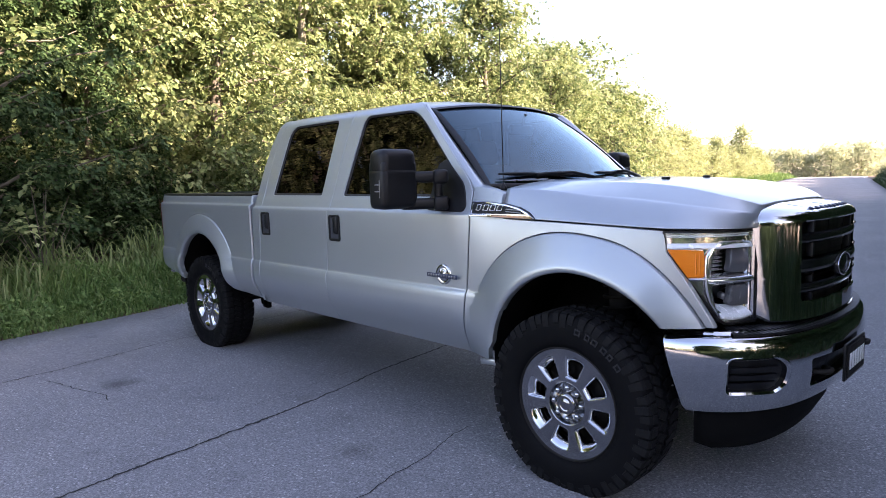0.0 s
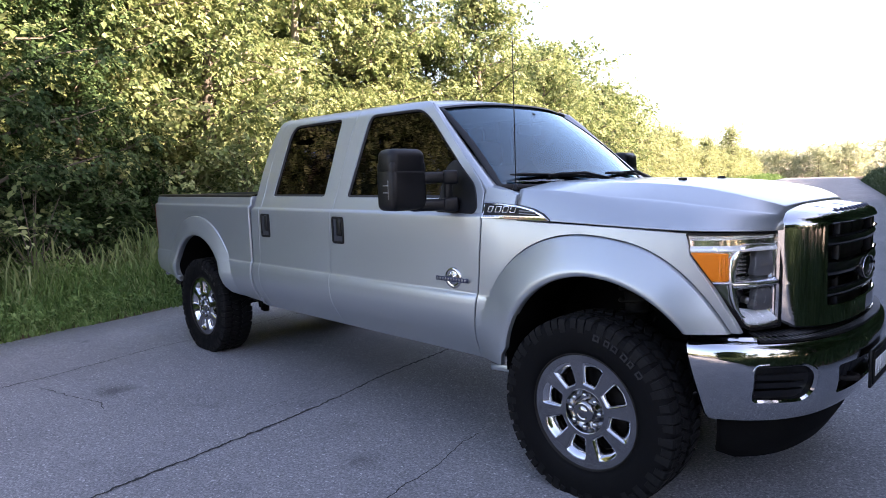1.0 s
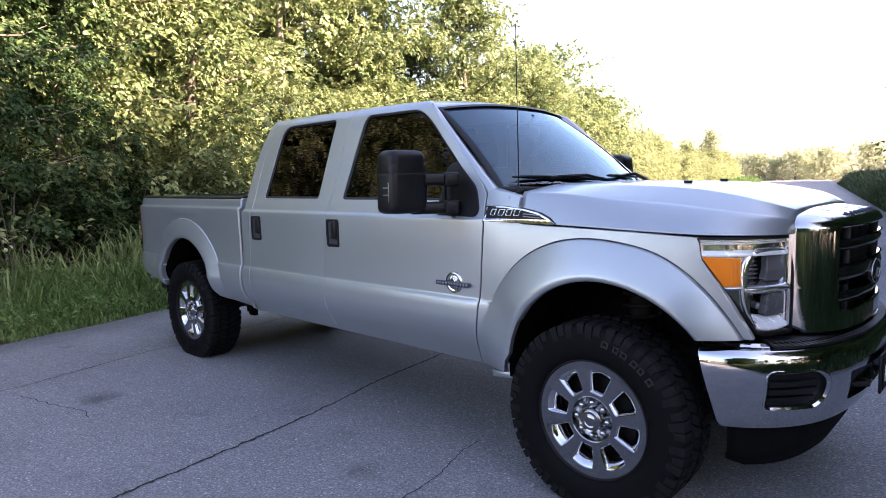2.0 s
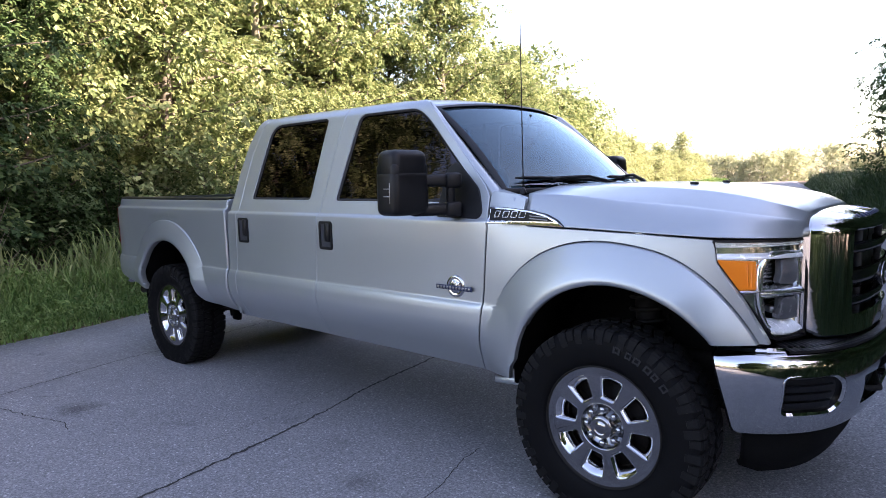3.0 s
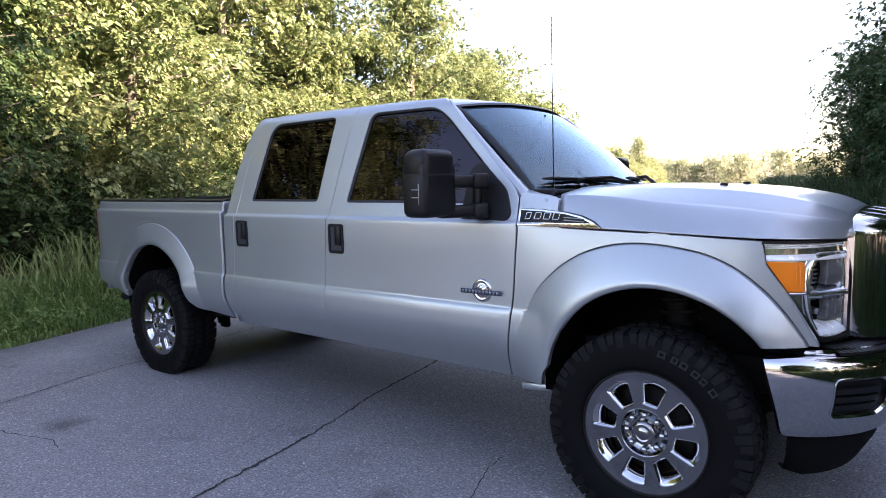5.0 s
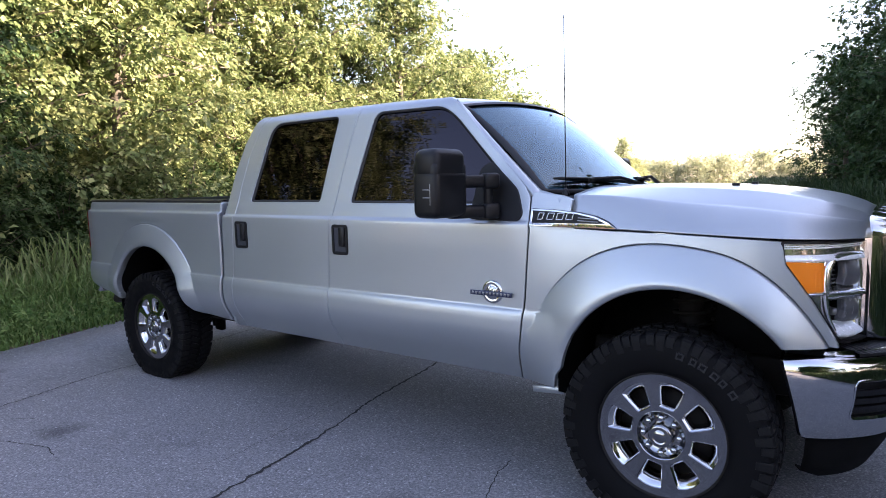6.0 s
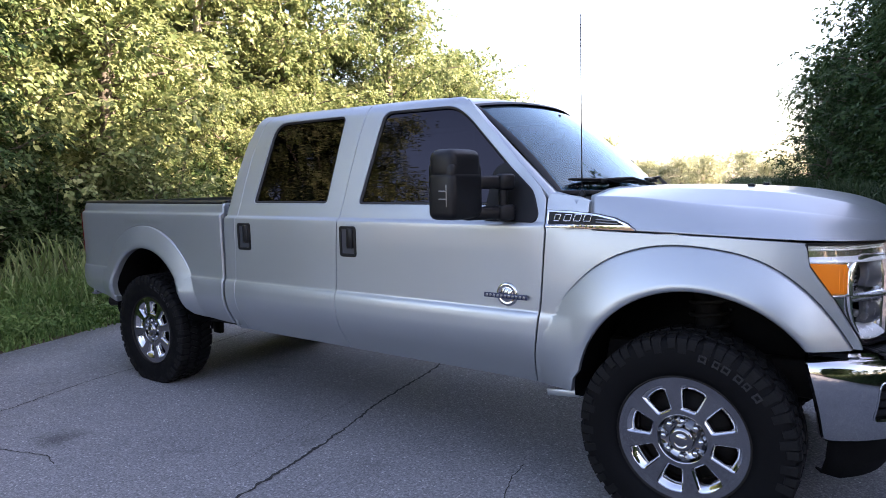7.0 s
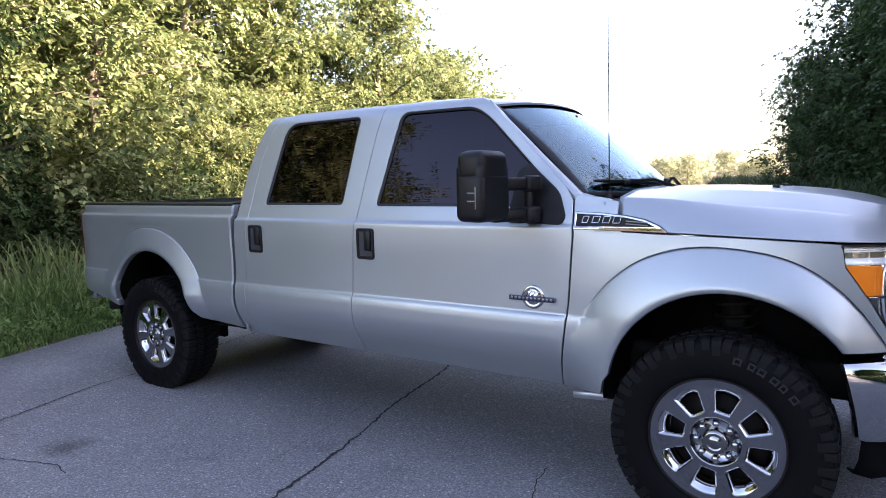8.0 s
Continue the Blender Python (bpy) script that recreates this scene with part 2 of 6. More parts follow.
# ---- mesh helpers ----
def part(name, bm, mat, parent=None, label="", smooth=True, category="", kind=""):
    """Links a bmesh as one mesh object, under a thing or a part where one is given."""
    me = bpy.data.meshes.new(name)
    if smooth:
        for f in bm.faces:
            f.smooth = True
    lay, tag = bm.verts.layers.float_vector.get("lie"), bm.faces.layers.int.get("open_face")
    normals = None
    if smooth and lay and tag:
        bm.normal_update()
        normals = []
        for f in bm.faces:
            for lp in f.loops:
                n = lp.vert[lay]
                if f[tag] == 1 and n.length > 0.5:
                    normals.append(n if n.dot(f.normal) > 0 else -n)
                else:
                    normals.append(f.normal.copy())
    bm.to_mesh(me)
    bm.free()
    if normals:
        me.normals_split_custom_set(normals)
    mats = mat if isinstance(mat, (list, tuple)) else [mat]
    for q in mats:
        me.materials.append(q)
    ob = new(name, me)
    if parent is not None:
        ob.parent = parent
        ob.matrix_parent_inverse = parent.matrix_world.inverted() if parent.type == "EMPTY" and parent.parent is None else Matrix()
    return tagged(ob, label, category, "", kind)


def raw(name, verts, faces, mat, parent=None, smooth=False, label="", category="", kind=""):
    me = bpy.data.meshes.new(name)
    me.from_pydata(verts, [], faces)
    if smooth:
        me.shade_smooth()
    me.materials.append(mat)
    ob = new(name, me)
    if parent is not None:
        ob.parent = parent
    return tagged(ob, label, category, "", kind)


def curve_through(xs, ys):
    """Smooth monotone interpolation through points."""
    xs, ys = np.array(xs, float), np.array(ys, float)
    h, d = np.diff(xs), np.diff(ys) / np.diff(xs)
    m = np.zeros(len(xs))
    m[0], m[-1] = d[0], d[-1]
    for i in range(1, len(xs) - 1):
        m[i] = 0 if d[i - 1] * d[i] <= 0 else 2 * d[i - 1] * d[i] / (d[i - 1] + d[i])

    def f(x):
        x = min(max(x, xs[0]), xs[-1])
        i = min(int(np.searchsorted(xs, x, side="right")) - 1, len(h) - 1)
        t = (x - xs[i]) / h[i]
        return ((1 + 2 * t) * (1 - t) ** 2 * ys[i] + t * (1 - t) ** 2 * h[i] * m[i]
                + t * t * (3 - 2 * t) * ys[i + 1] + t * t * (t - 1) * h[i] * m[i + 1])
    return f


def rounded(points, radius, n=5):
    """A closed outline with its corners rounded; radius: one, or one a corner."""
    out = []
    k = len(points)
    for i in range(k):
        p, a, b = Vector(points[i]), Vector(points[i - 1]), Vector(points[(i + 1) % k])
        r = radius[i] if isinstance(radius, (list, tuple)) else radius
        u, v = a - p, b - p
        r = min(r, u.length * 0.49, v.length * 0.49)
        if r < 1e-4:
            out.append(tuple(p))
            continue
        s, e = p + u.normalized() * r, p + v.normalized() * r
        for j in range(n + 1):
            t = j / n
            q = s * (1 - t) ** 2 + p * 2 * t * (1 - t) + e * t * t
            out.append(tuple(q))
    return out


def dense(loop, step):
    out = []
    for i, p in enumerate(loop):
        q = loop[(i + 1) % len(loop)]
        n = max(1, int(math.hypot(q[0] - p[0], q[1] - p[1]) / step))
        for j in range(n):
            out.append((p[0] + (q[0] - p[0]) * j / n, p[1] + (q[1] - p[1]) * j / n))
    return out


def sheet(outline, holes, place, step=(0.06, 0.04), edge=0.004, depth=0.03, cuts=None, plain=None):
    """A panel cut to an outline in (u, v), laid on the surface place(u, v, inward offset), with rolled edges of some depth."""
    bm = bmesh.new()
    lay, tag = bm.verts.layers.float_vector.new("lie"), bm.faces.layers.int.new("open_face")
    edges = []
    for loop in [outline, *holes]:
        vs = [bm.verts.new((u, v, 0)) for u, v in dense(loop, max(step))]
        edges += [bm.edges.new((vs[i], vs[(i + 1) % len(vs)])) for i in range(len(vs))]
    bmesh.ops.triangle_fill(bm, use_beauty=True, use_dissolve=False, edges=edges, normal=(0, 0, 1))
    lo = [min(v.co[i] for v in bm.verts) for i in (0, 1)]
    hi = [max(v.co[i] for v in bm.verts) for i in (0, 1)]
    for i in (0, 1):
        n = max(1, round((hi[i] - lo[i]) / step[i]))
        at = [lo[i] + (hi[i] - lo[i]) * j / n for j in range(1, n)]
        if i == 1 and cuts:
            at = [c for c in cuts if lo[1] < c < hi[1]]
        for c in at:
            bmesh.ops.bisect_plane(bm, geom=bm.verts[:] + bm.edges[:] + bm.faces[:], dist=1e-5,
                                   plane_co=(c, c, 0), plane_no=(1, 0, 0) if i == 0 else (0, 1, 0))
    for f in bm.faces:
        if f.normal.z < 0:
            f.normal_flip()
    border = [e for e in bm.edges if e.is_boundary]
    out = {}
    for e in border:
        f = e.link_faces[0]
        mid = (e.verts[0].co + e.verts[1].co) / 2
        d = (e.verts[1].co - e.verts[0].co)
        nrm = Vector((d.y, -d.x, 0)).normalized()
        if nrm.dot(f.calc_center_median() - mid) > 0:
            nrm.negate()
        for v in e.verts:
            out[v] = out.get(v, Vector((0, 0, 0))) + nrm
    level = {v: 0.0 for v in bm.verts}
    flat = {v: (v.co.x, v.co.y) for v in bm.verts}
    ring = border
    for grow, down in ((edge, edge), (0.0, depth)):
        r = bmesh.ops.extrude_edge_only(bm, edges=ring)
        nv = [g for g in r["geom"] if isinstance(g, bmesh.types.BMVert)]
        near = {}
        for v in nv:
            for e in v.link_edges:
                o = e.other_vert(v)
                if o in out and o not in near.values() and (o.co - v.co).length < 1e-7 and o not in nv:
                    near[v] = o
                    break
        for v in nv:
            o = near[v]
            n = out[o].normalized()
            if plain and plain(*flat[o]):
                n = n * 0
            flat[v] = (flat[o][0] + n.x * grow, flat[o][1] + n.y * grow)
            level[v] = level[o] + down
            out[v] = out[o]
        ring = [g for g in r["geom"] if isinstance(g, bmesh.types.BMEdge)]
    e = 0.0015
    for f in bm.faces:
        f[tag] = 1 if all(level[v] == 0.0 for v in f.verts) else 0
    for v in bm.verts:
        u, w = flat[v]
        v.co = place(u, w, level[v])
        if level[v] == 0.0:
            n = (place(u + e, w, 0.0) - place(u - e, w, 0.0)).cross(place(u, w + e, 0.0) - place(u, w - e, 0.0))
            v[lay] = n.normalized() if n.length > 1e-12 else Vector((0, 0, 0))
    bmesh.ops.remove_doubles(bm, verts=bm.verts, dist=1e-6)
    return bm


def away(bm, point):
    """Turns all faces outward from the side on which the point lies inside."""
    bm.normal_update()
    s = sum(f.normal.dot(f.calc_center_median() - Vector(point)) * f.calc_area() for f in bm.faces)
    if s < 0:
        bmesh.ops.reverse_faces(bm, faces=bm.faces)
    return bm


def flip_y(bm):
    for v in bm.verts:
        v.co.y = -v.co.y
    lay = bm.verts.layers.float_vector.get("lie")
    if lay:
        for v in bm.verts:
            v[lay] = Vector((v[lay].x, -v[lay].y, v[lay].z))
    bmesh.ops.reverse_faces(bm, faces=bm.faces)
    return bm


def rbox(size, bevel=0.01, at=(0, 0, 0), m=None, seg=2, bm=None):
    """A box with rounded edges, added to bm."""
    b2 = bmesh.new()
    bmesh.ops.create_cube(b2, size=1.0)
    for v in b2.verts:
        v.co = Vector((v.co.x * size[0], v.co.y * size[1], v.co.z * size[2]))
    if bevel > 0:
        bmesh.ops.bevel(b2, geom=b2.edges[:], offset=bevel, segments=seg, profile=0.5, affect="EDGES")
    mm = Matrix.Translation(at) @ (m or Matrix())
    bmesh.ops.transform(b2, matrix=mm, verts=b2.verts)
    if bm is None:
        return b2
    me = bpy.data.meshes.new("tmp")
    b2.to_mesh(me)
    b2.free()
    bm.from_mesh(me)
    bpy.data.meshes.remove(me)
    return bm


def lathe(profile, n=64, axis="y", bm=None, caps=False):
    """Turns (radius, offset) pairs about an axis through the origin."""
    bm = bm or bmesh.new()
    rings = []
    for r, o in profile:
        ring = []
        for i in range(n):
            a = 2 * math.pi * i / n
            ring.append(bm.verts.new((r * math.cos(a), o, r * math.sin(a)) if axis == "y" else (r * math.cos(a), r * math.sin(a), o)))
        rings.append(ring)
    for a, b in zip(rings, rings[1:]):
        for i in range(n):
            bm.faces.new((a[i], a[(i + 1) % n], b[(i + 1) % n], b[i]))
    if caps:
        bm.faces.new(rings[0])
        bm.faces.new(rings[-1])
    bmesh.ops.recalc_face_normals(bm, faces=bm.faces)
    return bm


def tube(points, radii, sides=8, bm=None):
    """A round bar along points."""
    bm = bm or bmesh.new()
    pts = [Vector(p) for p in points]
    if not isinstance(radii, (list, tuple)):
        radii = [radii] * len(pts)
    rings = []
    for i, p in enumerate(pts):
        d = (pts[min(i + 1, len(pts) - 1)] - pts[max(i - 1, 0)]).normalized()
        side = d.orthogonal().normalized() if abs(d.z) > 0.9 else d.cross(Vector((0, 0, 1))).normalized()
        up = side.cross(d)
        rings.append([bm.verts.new(p + (side * math.cos(a) + up * math.sin(a)) * radii[i]) for a in (2 * math.pi * j / sides for j in range(sides))])
    for a, b in zip(rings, rings[1:]):
        for i in range(sides):
            bm.faces.new((a[i], a[(i + 1) % sides], b[(i + 1) % sides], b[i]))
    bm.faces.new(rings[0][::-1])
    bm.faces.new(rings[-1])
    return bm


def surface(rows, bm=None):
    """Quads between rows of points."""
    bm = bm or bmesh.new()
    vs = [[bm.verts.new(p) for p in row] for row in rows]
    for a, b in zip(vs, vs[1:]):
        for i in range(len(a) - 1):
            bm.faces.new((a[i], a[i + 1], b[i + 1], b[i]))
    return bm


def thicken(bm, depth):
    bm.normal_update()
    bmesh.ops.solidify(bm, geom=bm.faces[:], thickness=depth)
    return bm


# ---- the lie of the land: s runs along the road, d across it ----
ROAD_TURN = radians(13.0)
LEFT, RIGHT = -6.24, 2.85
_u, _r = Vector((-math.sin(ROAD_TURN), math.cos(ROAD_TURN), 0)), Vector((math.cos(ROAD_TURN), math.sin(ROAD_TURN), 0))


def fall(s):
    t = min(max((s - 105) / 80, 0), 1)
    return -2.6 * t * t * (3 - 2 * t)


def land(s, d, z=0.0):
    p = _u * s + _r * d
    return Vector((p.x, p.y, fall(s) + z))


def ground_z(s, d):
    """Height of the soil: level under the road, banks beyond the verges."""
    out = max(LEFT - d, d - RIGHT, 0.0)
    h = -0.02 + 0.05 * min(out, 1.0)
    if out > 0:
        h += 0.05 * noise.noise((s * 0.5, d * 0.5, 0)) * min(out, 1) + 0.25 * noise.noise((s * 0.06, d * 0.06, 3)) * min(out / 6, 1)
    if out > 120:
        h += min((out - 120) / 400, 1) * 2
    return fall(s) + h


def build_ground():
    ss = [-3000, -1200, -500, -250, -150, -110] + list(range(-80, -12, 6)) + [x * 1.0 for x in range(-12, 30)] + list(range(30, 200, 5)) + [220, 260, 330, 450, 700, 1200, 3000]
    ds = [-3000, -1200, -500, -250, -120, -70, -45, -30, -22, -17, -14, -12, -11, -10, -9.2, -8.5, -7.8, -7.2, -6.7, LEFT, -6.0, -3, 0, 2.6, RIGHT, 3.3, 4, 5, 6, 7.5, 9, 12, 16, 22, 30, 45, 70, 120, 250, 500, 1200, 3000]
    rows = [[land(s, d) + Vector((0, 0, ground_z(s, d) - fall(s))) for d in ds] for s in ss]
    part("ground", away(surface(rows), (0, 0, -500)), SOIL, None, "brown soil and leaf litter under grass and trees", category="ground", kind="structure")
    # the road, a slab with ragged edges
    bm = bmesh.new()
    ss = [-120 + 6 * i for i in range(18)] + [-12 + 0.25 * i for i in range(160)] + [28 + 4 * i for i in range(42)]
    rows = []
    for s in ss:
        a = LEFT + 0.10 * noise.noise((s * 0.9, 1, 0)) + 0.05 * noise.noise((s * 3.1, 5, 0))
        b = RIGHT + 0.10 * noise.noise((s * 0.9, 9, 0)) + 0.05 * noise.noise((s * 3.1, 15, 0))
        xs = [a + (b - a) * i / 12 for i in range(13)]
        rows.append([land(s, a, -0.06)] + [land(s, x, -0.012 * ((x + 1.7) / 4.5) ** 4) for x in xs] + [land(s, b, -0.06)])
    part("road", away(surface(rows), (0, 0, -500)), ROAD, None, "grey worn country road paving with cracks", category="road", kind="structure")


def crack(points, width, seed, name="crack", up=0.0025):
    """A jagged open crack along points (x, y) on the road."""
    rnd = random.Random(seed)
    line = []
    for (ax, ay), (bx, by) in zip(points, points[1:]):
        n = max(2, int(math.hypot(bx - ax, by - ay) / 0.02))
        line += [(ax + (bx - ax) * i / n, ay + (by - ay) * i / n) for i in range(n)]
    line.append(points[-1])
    rows = []
    for i, (x, y) in enumerate(line):
        a, b = line[max(i - 1, 0)], line[min(i + 1, len(line) - 1)]
        dx, dy = b[0] - a[0], b[1] - a[1]
        k = math.hypot(dx, dy)
        nx, ny = -dy / k, dx / k
        off = 0.016 * noise.noise((i * 0.09, seed, 0)) + 0.013 * noise.noise((i * 0.3, seed, 4)) + rnd.uniform(-1, 1) * min(0.007, width * 0.7)
        w = width * (0.35 + 0.9 * abs(noise.noise((i * 0.35, seed, 8))) + 0.3 * rnd.random())
        if i in (0, len(line) - 1):
            w = 0.001
        rows.append([(x + nx * (off + w), y + ny * (off + w), up), (x + nx * (off - w), y + ny * (off - w), up)])
    return part(name, away(surface(rows), (0, 0, -50)), CRACK, bpy.data.objects["road"], smooth=False)


build_ground()
crack([(-1.2, -6.8), (-1.6, -4.0), (-1.75, -2.69), (-1.82, -2.2), (-1.88, -1.74), (-1.95, -1.28), (-2.03, -0.88), (-2.15, -0.42), (-2.28, 0.4), (-2.6, 1.9), (-3.4, 5.2), (-4.6, 10.5)], 0.0135, 3)
crack([(-3.6, -6.0), (-4.0, -3.6), (-4.18, -2.4), (-4.25, -1.95), (-4.36, -1.55), (-4.45, -1.2), (-4.48, -0.8), (-4.75, 0.8), (-5.6, 4.5)], 0.0085, 5)
crack([(-3.95, -2.25), (-3.75, -2.2), (-3.56, -2.16), (-3.38, -2.1), (-3.22, -2.05), (-3.06, -2.08)], 0.0055, 7)
crack([(-0.86, -0.72), (-0.85, -0.88), (-0.80, -1.05), (-0.75, -1.18), (-0.72, -1.45), (-0.67, -1.62), (-0.55, -2.2)], 0.005, 9)
crack([(-2.17, -1.75), (-2.22, -1.32), (-2.26, -1.01), (-2.34, -0.46)], 0.0018, 11)
crack([(-3.96, -2.0), (-3.86, -1.93), (-3.79, -1.88)], 0.003, 12)


# ---- plants ----
def leaf_arrays(anchor, out, per, size, rng, reach, droop=0.3, length=1.5):
    """Sprays of kite-shaped leaves folded along the midrib: each spray a twig's end with leaves on both sides, lying in one rough plane."""
    n = len(anchor)

    def unit(q):
        return q / (np.linalg.norm(q, axis=-1, keepdims=True) + 1e-9)
    axis = unit(out * 0.8 + rng.normal(size=(n, 3)) * 0.42 - np.array([0, 0, 0.12]))
    nrm = np.array([0, 0, 0.85]) + out * 0.5 + rng.normal(size=(n, 3)) * 0.30
    side = unit(np.cross(axis, nrm))
    nrm = np.cross(side, axis)
    t = ((np.arange(per) + 0.5) / per)[None, :, None]
    sign = np.where(np.arange(per) % 2, 1.0, -1.0)[None, :, None]
    long = reach * (0.6 + 0.8 * rng.random((n, 1, 1)))
    root = anchor[:, None, :] + axis[:, None, :] * long * t - np.array([0, 0, 1.0]) * 0.3 * long * t * t + rng.normal(size=(n, per, 3)) * size * 0.35
    d = axis[:, None, :] * (0.35 + 0.6 * t) + side[:, None, :] * sign * (0.9 - 0.5 * t) + rng.normal(size=(n, per, 3)) * 0.22 - np.array([0, 0, droop])
    d = unit(d)
    up = nrm[:, None, :] + rng.normal(size=(n, per, 3)) * 0.22
    across = unit(np.cross(d, up))
    up = np.cross(across, d)
    k = size * (0.55 + 0.8 * rng.random((n, per, 1)) ** 1.3)
    mid, tip = root + d * k * length * 0.42, root + d * k * length - up * k * 0.12
    fold = up * k * 0.14
    v = np.stack([root, mid + across * k * 0.5 + fold, tip, mid - across * k * 0.5 + fold], 2).reshape(-1, 3)
    i = np.arange(n * per)[:, None] * 4
    f = np.concatenate([i + np.array([[0, 1, 2]]), i + np.array([[0, 2, 3]])], 1).reshape(-1, 3)
    return v, f


def leaf_mesh(name, anchor, out, per, size, rng, mat, parent, reach, droop=0.3, length=1.5, label=""):
    v, f = leaf_arrays(anchor, out, per, size, rng, reach, droop, length)
    me = bpy.data.meshes.new(name)
    me.vertices.add(len(v))
    me.vertices.foreach_set("co", v.astype(np.float32).ravel())
    me.loops.add(len(f) * 3)
    me.loops.foreach_set("vertex_index", f.astype(np.int32).ravel())
    me.polygons.add(len(f))
    me.polygons.foreach_set("loop_start", np.arange(len(f), dtype=np.int32) * 3)
    me.update(calc_edges=True)
    me.materials.append(mat)
    ob = new(name, me)
    if parent is not None:
        ob.parent = parent
    return tagged(ob, label)


def tree(seed, height, radius, bare, leaves, size, mat, label, name="tree", limbs=28, spread=0.23, category="tree", cone=False, droop=0.3, bark=None):
    """A tree at the origin: tapered trunk with limbs, crown of leaf clumps."""
    rng = np.random.default_rng(seed)
    base = tagged(new(name), label, category)
    bm = bmesh.new()
    tr = 0.018 * height + 0.02
    pts, rad = [], []
    for i in range(9):
        t = i / 8
        pts.append((0.25 * noise.noise((t * 2, seed, 0)) * t, 0.25 * noise.noise((t * 2, seed, 7)) * t, height * 0.95 * t - 0.1))
        rad.append(tr * (1 - 0.9 * t) * (1.35 if i == 0 else 1))
    tube(pts, rad, 8, bm)
    clumps = []
    for i in range(limbs):
        t = bare + (0.97 - bare) * (i + rng.random()) / limbs
        k = (t - bare) / (1 - bare)
        env = (1.02 - k) ** 0.8 if cone else math.sin(min(1, 0.16 + 0.9 * k) * math.pi) ** 0.6
        reach = radius * env * (0.7 + 0.5 * rng.random())
        a = i * 2.4 + rng.random()
        p0 = Vector(pts[min(8, int(t * 8))]).lerp(Vector(pts[min(8, int(t * 8) + 1)]), t * 8 % 1)
        rise = (0.05 if cone else 0.45 * (0.4 + k)) * reach
        limb = [p0]
        for j in range(1, 5):
            q = j / 4
            limb.append(p0 + Vector((math.cos(a + 0.3 * q) * reach * q, math.sin(a + 0.3 * q) * reach * q, rise * q ** 0.7 + 0.1 * reach * (rng.random() - 0.5))))
        tube(limb, [max(0.008, tr * 0.32 * (1 - 0.8 * j / 4) * (1 - 0.5 * k)) for j in range(5)], 5, bm)
        for j in range(1, 5):
            clumps.append((limb[j], 0.75 + 0.25 * rng.random()))
        for _ in range(4):
            q = 0.30 + 0.65 * rng.random()
            b = limb[min(4, int(q * 4))]
            tip = b + Vector(rng.normal(size=3) * np.array([0.22, 0.22, 0.14]) * radius)
            tube([b, (b + tip) / 2 + Vector((0, 0, 0.04)), tip], [0.012, 0.009, 0.005], 4, bm)
            clumps.append((tip, 0.6 + 0.5 * rng.random()))
    part("trunk", bm, bark or BARK, base)
    w = np.array([c[1] for c in clumps])
    per = 9
    count = leaves // per
    which = rng.choice(len(clumps), count, p=w / w.sum())
    cen = np.array([tuple(c[0]) for c in clumps])[which]
    s = spread * (0.45 + 0.6 * w[which])[:, None]
    off = rng.normal(size=(count, 3)) * s * np.array([1, 1, 0.55])
    flat = cen * np.array([1, 1, 0])
    out = off / (np.linalg.norm(off, axis=1)[:, None] + 0.05) * 0.7 + flat / (np.linalg.norm(flat, axis=1)[:, None] + 0.2) * 0.6
    cen = cen + off
    cen[:, 2] = np.maximum(cen[:, 2], 0.15)
    leaf_mesh("crown", cen, out, per, size, rng, mat, base, size * 3.4, droop)
    return base


def bush(seed, height, radius, leaves, size, mat, label, low=0.0):
    """A shrub at the origin: many stems from the ground, leafy all over."""
    rng = np.random.default_rng(seed)
    base = tagged(new("bush"), label, "bush")
    bm = bmesh.new()
    tips = []
    for i in range(16):
        a, q = rng.random() * 6.28, 0.25 + 0.75 * rng.random()
        tip = Vector((math.cos(a) * radius * q, math.sin(a) * radius * q, height * (0.45 + 0.55 * rng.random())))
        mid = Vector((tip.x * 0.35, tip.y * 0.35, tip.z * 0.6))
        tube([(0.1 * math.cos(a), 0.1 * math.sin(a), -0.05), mid, tip], [0.018, 0.012, 0.005], 4, bm)
        tips += [mid.lerp(tip, x) for x in (0.1, 0.5, 0.8, 1)] + [tip * 0.5]
    part("woody_base", bm, BARK, base)
    per = 7
    which = rng.integers(len(tips), size=leaves // per)
    off = rng.normal(size=(leaves // per, 3)) * np.array([0.2, 0.2, 0.16]) * radius
    cen = np.array([tuple(t) for t in tips])[which] + off
    cen[:, 2] = np.abs(cen[:, 2]) + 0.03
    cen = cen[cen[:, 2] > low]
    flat = cen * np.array([1, 1, 0.3])
    leaf_mesh("foliage", cen, flat / (np.linalg.norm(flat, axis=1)[:, None] + 0.1), per, size, rng, mat, base, size * 3.2)
    return base


def put(ob, s, d, scale=1.0, turn=0.0, group=""):
    p = land(s, d)
    p.z = ground_z(s, d)
    ob.scale = (scale, scale, scale)
    ob.location, ob.rotation_euler = p, (0, 0, turn)
    return tagged(ob, group=group)


def again(ob, s, d, scale, turn):
    """A copy of a plant at another place."""
    p = land(s, d)
    p.z = ground_z(s, d)
    keep = tuple(ob.scale)
    ob.scale = (scale, scale, scale)
    c = copy_thing(ob, Matrix.Translation(p) @ Matrix.Rotation(turn, 4, "Z"))
    ob.scale = keep
    return c


